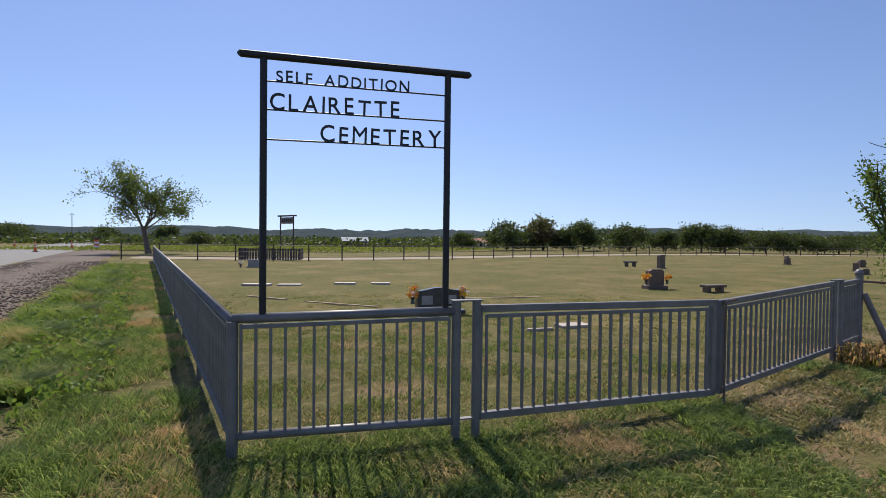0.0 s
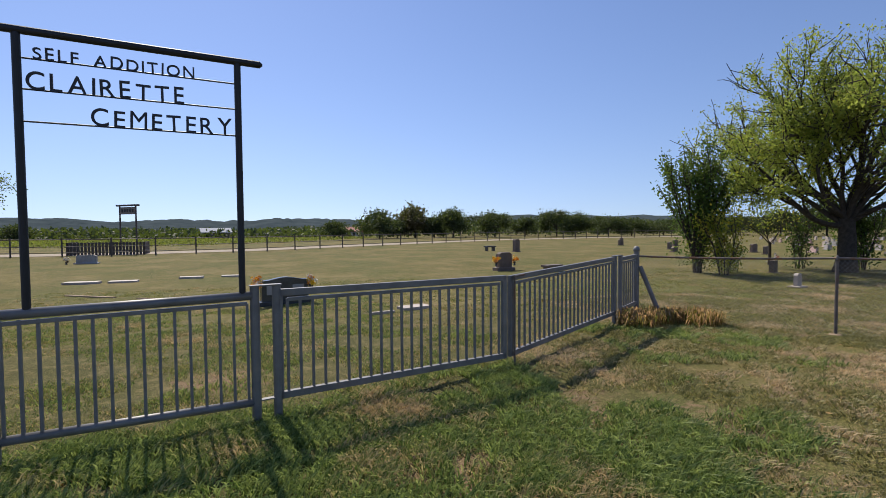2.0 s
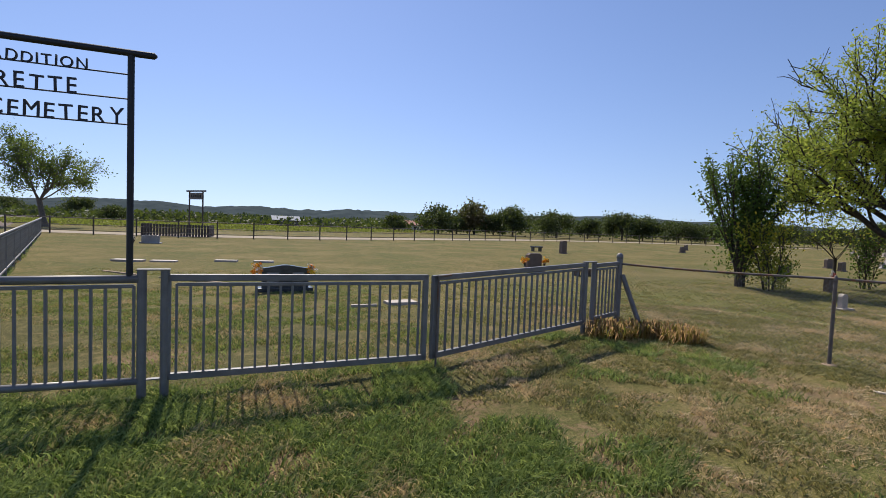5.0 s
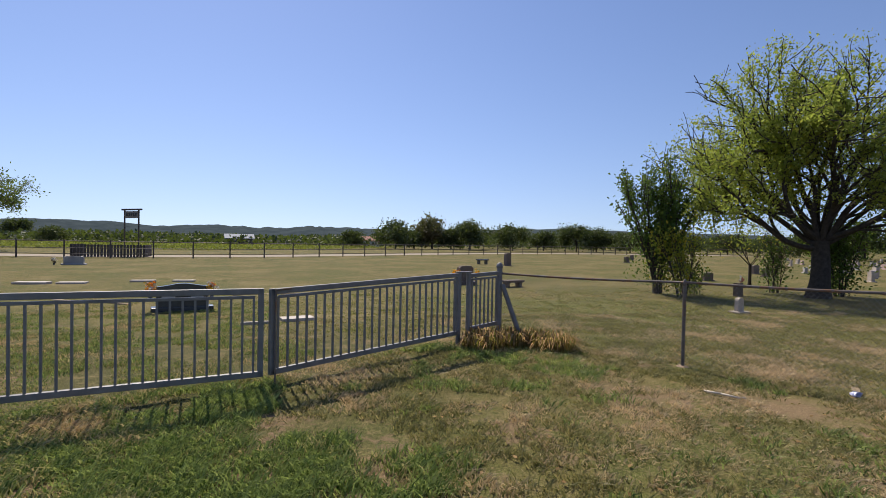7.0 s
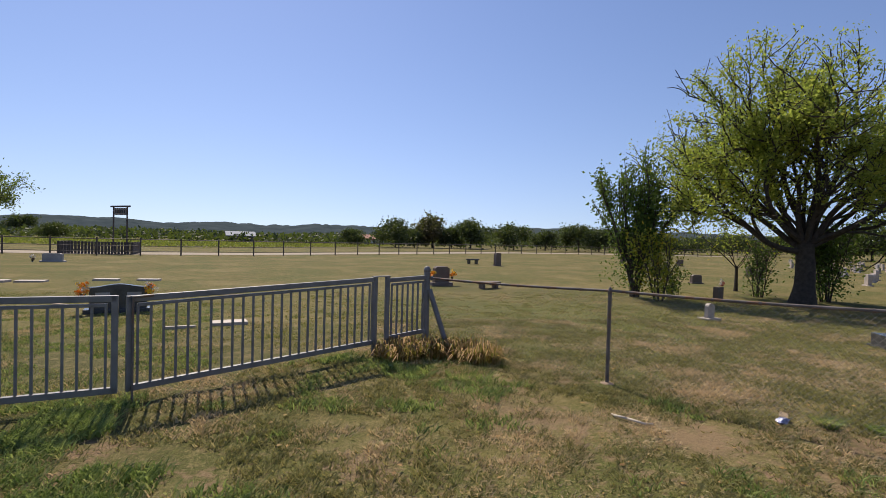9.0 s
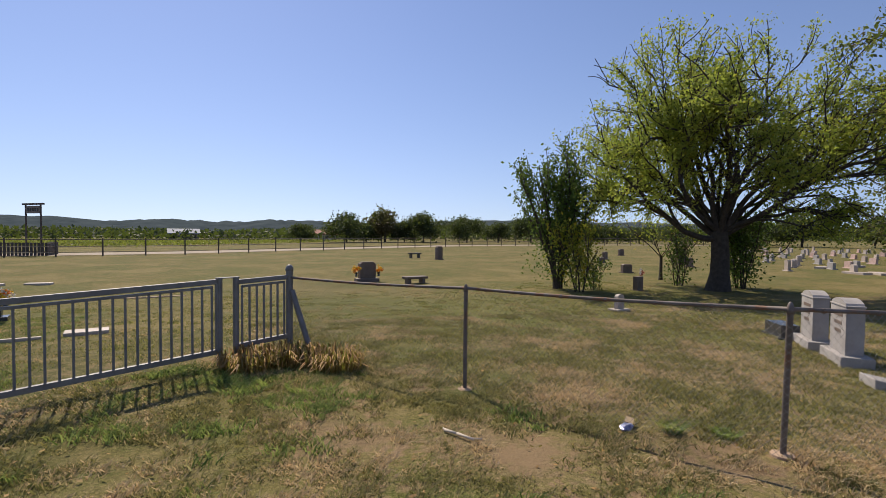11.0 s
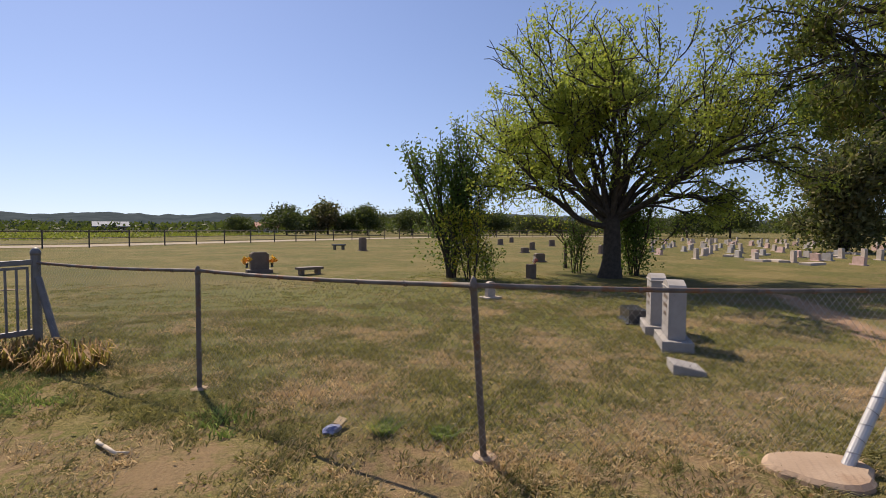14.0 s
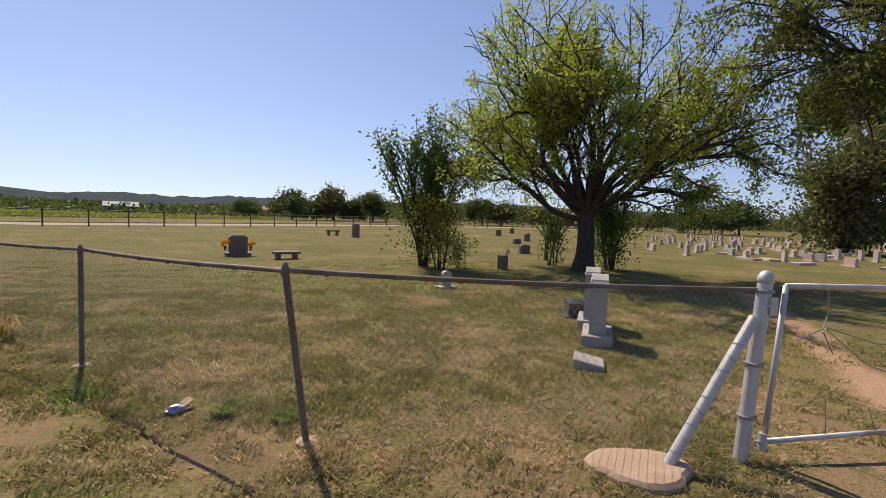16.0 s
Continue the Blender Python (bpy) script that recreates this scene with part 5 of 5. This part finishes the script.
f = thing("flower_bunch", 17.39, 11.7, at(17.25, 11.7) + 0.42, 0, "faded red and cream flowers on a small stone", "flowers", "grave flowers")
blossoms(f, 0, 0, 0.12, 0.11, 10, (M_REDFLOWER, M_CREAM), 12, False)
tablet("headstone", 15.2, 5.6, 60, 0.62, 0.22, 0.30, "flat", 0.75, 0.42, 0.06, M_DARKGRANITE, "low dark granite headstone behind the twin stones")
for x, y, h in ((29.0, 28.5, 0.5), (26.0, 25.0, 0.28), (31.5, 37, 0.5), (36.5, 43, 0.5), (22.0, 17.9, 0.35), (28.5, 20.5, 0.45), (34.5, 33.5, 0.5), (30, 22.5, 0.5)):
    tablet("headstone", x, y, random.uniform(-5, 30), 0.5, h, 0.18, "shoulder", 0.62, 0.3, 0.08, M_BROWNSTONE, "small brown headstone standing alone in the turf", "lone headstones")

# the old part: many small stones in rough rows
kinds = []
for k, (w, h, top, mat_, lab) in enumerate(((0.55, 0.62, "round", M_PALESTONE, "small pale round-topped headstone in the old rows"), (0.8, 0.55, "serpentine", M_PINKSTONE, "pink granite headstone in the old rows"),
                                             (0.7, 0.5, "flat", M_GRANITE, "grey granite block headstone in the old rows"), (0.42, 0.8, "shoulder", M_PALESTONE, "narrow pale headstone in the old rows"))):
    kinds.append(tablet("headstone", 35.5 + 1.7 * k, 19.6 - 1.9 * k, 62, w * 0.68, h * 0.66, 0.16, top, w * 0.68 + 0.14, 0.3, 0.08, mat_, lab, "headstones of the old rows"))
rs = np.random.RandomState(91)
spots = []
for row in range(15):
    for j in range(-5, 6):
        u, w = 29.0 + row * 3.0 + rs.normal() * 0.4, j * 2.1 + rs.normal() * 0.6
        x, y = 8.0 + u * 0.848 + w * 0.53, -0.5 + u * 0.53 - w * 0.848
        if abs(w) < u * 0.17 and rs.rand() < 0.82 and not (45 < x < 51 and 16 < y < 21.5):
            spots.append((x, y))
for x, y in spots:
    copy_thing(kinds[rs.randint(4)], pose(x, y, -0.03, rs.normal() * 3, rs.normal() * 2, 62 + rs.normal() * 8))
for k in range(12):
    x, y = 31 + rs.uniform(0, 16), 10 + rs.uniform(0, 10)
    t = thing("flat_marker", x, y, -0.02, rs.uniform(0, 90), "low pale grave slab in the dry turf", "gravestone", "low grave slabs")
    bm = bmesh.new()
    box(bm, (0, 0, 0.06), (rs.uniform(0.6, 1.5), 0.5, 0.13), bevel=0.015)
    part("slab", bm, M_PALESTONE, t)


# ---- small things on the ground ----
t = thing("stick", 7.78, 2.92, at(7.78, 2.92) + 0.02, -48, "bleached forked stick lying on the soil", "stick")
bm = bmesh.new()
for a, b, r in (((-0.17, 0.03, 0.012), (-0.04, 0.0, 0.018), 0.014), ((-0.04, 0.0, 0.018), (0.13, -0.03, 0.012), 0.013), ((0.10, -0.025, 0.013), (0.18, 0.02, 0.01), 0.009), ((-0.17, 0.03, 0.012), (-0.20, 0.06, 0.01), 0.009)):
    tube(bm, a, b, r, r * 0.8, n=8)
part("wood", bm, M_STICK, t, smooth=True)
t = thing("crumpled_wrapper", 9.2, 2.62, at(9.2, 2.62), 20, "crumpled blue and white wrapper with brown card", "litter")
rs = np.random.RandomState(4)
bm = bmesh.new()
r = bmesh.ops.create_icosphere(bm, subdivisions=2, radius=0.05)
for v in bm.verts:
    v.co = Vector((v.co.x * 1.5, v.co.y, max(-0.01, v.co.z * 0.7 + 0.03))) * rs.uniform(0.75, 1.25)
part("foil", bm, M_BLUEFOIL, t)
bm = bmesh.new()
box(bm, (0.11, 0.0, 0.03), (0.08, 0.07, 0.01), pose(0, 0, 0, 10, -18, 20))
part("card", bm, M_CARD, t, "scrap of brown card")

# dead lily leaves at the foot of the end post
rs = np.random.RandomState(15)
for cx, cy, n, rad in ((6.05, 5.52, 420, 0.30), (6.55, 5.62, 460, 0.33), (7.05, 5.32, 440, 0.33)):
    t = thing("lily_clump", cx, cy, at(cx, cy) - 0.02, 0, "clump of dead straw-brown lily leaves by the post", "plant", "dead lily clumps")
    vs, fs = [], []
    for k in range(n):
        a, r0 = rs.uniform(0, 6.283), rad * math.sqrt(rs.rand())
        b = np.array([r0 * math.cos(a), r0 * math.sin(a), 0])
        out = np.array([math.cos(a + rs.normal() * 0.6), math.sin(a + rs.normal() * 0.6), 0])
        side = np.array([-out[1], out[0], 0]) * rs.uniform(0.005, 0.011)
        hh, reach = rs.uniform(0.10, 0.28), rs.uniform(0.03, 0.15)
        m1, e = b + out * reach * 0.5 + (0, 0, hh), b + out * reach * 1.2 + (0, 0, hh * rs.uniform(0.4, 1.0))
        o = 6 * k
        vs += [b - side, b + side, m1 + side, m1 - side, e + side * 0.3, e - side * 0.3]
        fs += [(o, o + 1, o + 2, o + 3), (o + 3, o + 2, o + 4, o + 5)]
    raw_mesh("leaves", vs, fs, M_DEADLEAF, t)


# ---- grass ----
def blades(name, xs, ys, heights, width, lean, material, label, seed):
    """Bent blades: two quads tapering to a tip."""
    rs = np.random.RandomState(seed)
    n = len(xs)
    zs = lie(xs, ys) - 0.01
    a = rs.uniform(0, 2 * np.pi, n)
    out = np.stack([np.cos(a), np.sin(a), np.zeros(n)], 1)
    side = np.stack([-np.sin(a + 1.2), np.cos(a + 1.2), np.zeros(n)], 1) * (width * rs.uniform(0.6, 1.3, n))[:, None]
    h = np.asarray(heights)[:, None]
    up = np.array([0, 0, 1.0])
    b = np.stack([xs, ys, zs], 1)
    l = (lean * rs.uniform(0.3, 1.3, n))[:, None] * h
    m = b + up * h * 0.62 + out * l * 0.45
    e = b + up * h * rs.uniform(0.75, 1.0, n)[:, None] + out * l * 1.3
    v = np.stack([b - side, b + side, m + side * 0.75, m - side * 0.75, e], 1).reshape(-1, 3)
    o = np.arange(n)[:, None] * 5
    tri = np.concatenate([o + [0, 1, 2], o + [0, 2, 3], o + [3, 2, 4]], 1).reshape(-1, 3)
    return raw_mesh(name, v, tri, material, label=label, category="grass", kind="stuff")


def scatter(n, x0, x1, y0, y1, seed):
    rs = np.random.RandomState(seed)
    return rs.uniform(x0, x1, n), rs.uniform(y0, y1, n), rs


def rail_y(x):
    """The line of the railing and wire fence in plan."""
    return np.interp(x, [-1.16, 0.52, 3.13, 6.55, 8.29, 10.06, 12.78, 16], [3.5, 3.7, 4.29, 6.17, 4.1, 1.87, 0.77, 0.2])


def beside(x, y):
    """How far to the road's side of the road fence a place lies."""
    return (x - FENCE_0.x) * ROAD_LEFT.x + (y - FENCE_0.y) * ROAD_LEFT.y


def on_spot(x, y):
    """True on the bare spots."""
    hit = np.zeros(len(x), bool)
    for a, b, q in SPOTS:
        hit |= np.hypot(x - a, y - b) < q * (0.55 + 0.6 * patchy(x, y, 0.3, 41))
    return hit


def clumps(n, x0, x1, y0, y1, seed, keep, per, radius):
    """Blades in tufts: plan places, and how strong each blade's tuft is."""
    rs = np.random.RandomState(seed)
    cx, cy = rs.uniform(x0, x1, n), rs.uniform(y0, y1, n)
    u = rs.rand(n)
    k = keep(cx, cy, u) & (~on_spot(cx, cy) | (u < 0.4))
    cx, cy = cx[k], cy[k]
    vigour = rs.uniform(0.35, 1.0, len(cx)) ** 1.3
    count = (per * (0.4 + 0.9 * vigour)).astype(int)
    who = np.repeat(np.arange(len(cx)), count)
    rr = radius * (0.5 + vigour[who]) * np.sqrt(rs.rand(len(who)))
    aa = rs.uniform(0, 2 * np.pi, len(who))
    return cx[who] + rr * np.cos(aa), cy[who] + rr * np.sin(aa), vigour[who] * rs.uniform(0.5, 1.15, len(who))


def lush_here(x, y, u):
    x = x + 3.0 * (patchy(x, y, 1.1, 31) - 0.5) + 1.6 * (patchy(x, y, 0.4, 32) - 0.5)
    u = u * np.clip(0.55 + 0.12 * (x - 1.5), 0.55, 1.0)
    green = np.clip(0.26 * (4.2 - x + 0.6 * y), 0.08, 1)
    field = patchy(x, y, 0.8, 1) * 0.6 + patchy(x, y, 2.3, 2) * 0.5
    return (u < green) & (field > 0.22 + 0.06 * np.clip(x, 0, 4.5)) & (beside(x, y) < 0.9)


xs, ys, th = clumps(14500, -2.6, 9.0, 0.5, 6.8, 201, lush_here, 32, 0.085)
ok = (ys < rail_y(xs) + 0.25) & (beside(xs, ys) < 0.3)
xs, ys, th = xs[ok], ys[ok], th[ok]
blades("lush_grass", xs, ys, 0.03 + 0.085 * th, 0.0066, 0.9, M_LUSH, "lush green unmown grass outside the railing", 301)


def dry_here(x, y, u):
    field = patchy(x, y, 0.5, 6) * 0.55 + patchy(x, y, 1.6, 7) * 0.55
    off_path = np.abs(y - (x - 14.5)) > np.where(x > 13.2, 0.4, -1)
    return (field > 0.38) & off_path & (u < np.clip(0.5 + 0.1 * (x - 2), 0.3, 1.0)) & ((y < rail_y(x) + 0.4) | ((x > 6) & (u < 0.55)))


xs, ys, th = clumps(17000, 1.0, 17.0, -0.2, 8.8, 202, dry_here, 25, 0.07)
blades("dry_grass", xs, ys, 0.018 + 0.058 * th, 0.0058, 1.2, M_DRY, "short dry trodden grass with straw", 302)


def mown_here(x, y, u):
    field = patchy(x, y, 0.6, 8) * 0.55 + patchy(x, y, 2.2, 9) * 0.55
    return (field > 0.33) & (y > rail_y(x) + 0.1) & (beside(x, y) < -0.1) & (u < np.clip(1.6 - y / 12, 0.25, 1))


def green_lawn(x, y, u):
    return mown_here(x, y, u) & (u < 0.8) & (x < 2.5 + 2.0 * patchy(x, y, 1.2, 19)) & (y < 11)


xs, ys, th = clumps(6000, -5, 5, 3.6, 11.0, 207, green_lawn, 22, 0.09)
blades("green_lawn", xs, ys, 0.016 + 0.045 * th, 0.0052, 0.9, M_LUSH, "greener mown turf just inside the railing", 306)
xs, ys, th = clumps(13500, -5, 18, 2.0, 15.0, 203, mown_here, 22, 0.10)
blades("mown_grass", xs, ys, 0.016 + 0.042 * th, 0.0052, 0.9, M_LAWN, "mown olive turf inside the railing", 303)


# verge weeds on the road's side
def verge_here(a, s, u):
    spot = on_spot(FENCE_0.x + ROAD_DIR.x * a + ROAD_LEFT.x * s, FENCE_0.y + ROAD_DIR.y * a + ROAD_LEFT.y * s)
    field = patchy(a, s, 0.6, 12) * 0.55 + patchy(a, s, 1.6, 13) * 0.6
    return (field > 0.36 + 0.09 * np.clip(s - 1.2, 0, 2)) & ~spot & (u < np.clip(1.5 - a / 24, 0.3, 1))


al, si, th = clumps(5200, -4.5, 30, 0.02, 2.75, 204, verge_here, 38, 0.09)
xs = FENCE_0.x + ROAD_DIR.x * al + ROAD_LEFT.x * si
ys = FENCE_0.y + ROAD_DIR.y * al + ROAD_LEFT.y * si
ok = ys > 0.8
xs, ys, th, si = xs[ok], ys[ok], th[ok], si[ok]
blades("verge_grass", xs, ys, 0.05 + (0.10 + 0.10 * np.clip(si - 0.4, 0, 1.2)) * th, 0.0058, 0.85, M_WEED, "tall green and straw weeds along the verge", 304)
# broad-leaved weeds among them
rs = np.random.RandomState(206)
al, si = 1.5 + 26 * rs.rand(190) ** 1.3, rs.uniform(0.9, 2.4, 190)
c = []
for a, s in zip(al, si):
    p = verge(a, s)
    k = rs.randint(18, 40)
    c.append(np.array([p.x, p.y, 0.0]) + rs.normal(size=(k, 3)) * (0.10, 0.10, 0.0) + np.stack([np.zeros(k), np.zeros(k), rs.uniform(0.04, 0.28, k)], 1))
v, f = leaf_quads(np.concatenate(c), 0.085, rs, 0.1, 0.5)
raw_mesh("broadleaf_weeds", v, f, M_LEAF_WEED, label="bright broad-leaved weeds along the verge", category="weeds", kind="stuff")


def tuft(x, y, r, h, n, seed, material, label):
    rs = np.random.RandomState(seed)
    rr, aa = r * np.sqrt(rs.rand(n)), rs.uniform(0, 6.283, n)
    return blades("grass_tuft", x + rr * np.cos(aa), y + rr * np.sin(aa), h * rs.uniform(0.5, 1.1, n), 0.004, 0.9, material, label, seed)


for k, (al, si, r, h) in enumerate(((0.7, 1.5, 0.13, 0.16), (2.6, 1.65, 0.18, 0.34), (4.2, 1.15, 0.22, 0.30), (5.6, 1.9, 0.3, 0.40), (8.0, 1.7, 0.35, 0.40), (11, 1.9, 0.4, 0.45), (14, 1.7, 0.5, 0.5), (18, 1.8, 0.5, 0.5), (3.4, 2.2, 0.2, 0.3))):
    p = verge(al, si)
    tuft(p.x, p.y, r, h, int(900 + 2500 * r), 400 + k, M_WEED, "tall grass tuft on the verge")
for k, (x, y, r, h) in enumerate(((9.54, 2.48, 0.08, 0.14), (6.7, 4.6, 0.28, 0.12), (6.0, 4.8, 0.32, 0.12), (6.5, 4.2, 0.28, 0.10), (9.95, 2.3, 0.10, 0.08))):
    tuft(x, y, r, h, 420, 440 + k, M_WEED, "bright green grass tuft on bare soil")

# dead leaves and pale pebbles strewn over the turf
xs, ys, rs = scatter(2600, 4.5, 19, 0.2, 10.5, 205)
c = np.stack([xs, ys, lie(xs, ys) + 0.022], 1)
v, f = leaf_quads(c, 0.05, rs, 0.0, 0.6)
v = v.reshape(-1, 4, 3)
v[:, :, 2] = c[:, 2][:, None] + (v[:, :, 2] - c[:, 2][:, None]) * 0.3
raw_mesh("fallen_leaves", v.reshape(-1, 3), f, M_DEADLEAF, label="scattered dry fallen leaves on the turf", category="leaves", kind="stuff")
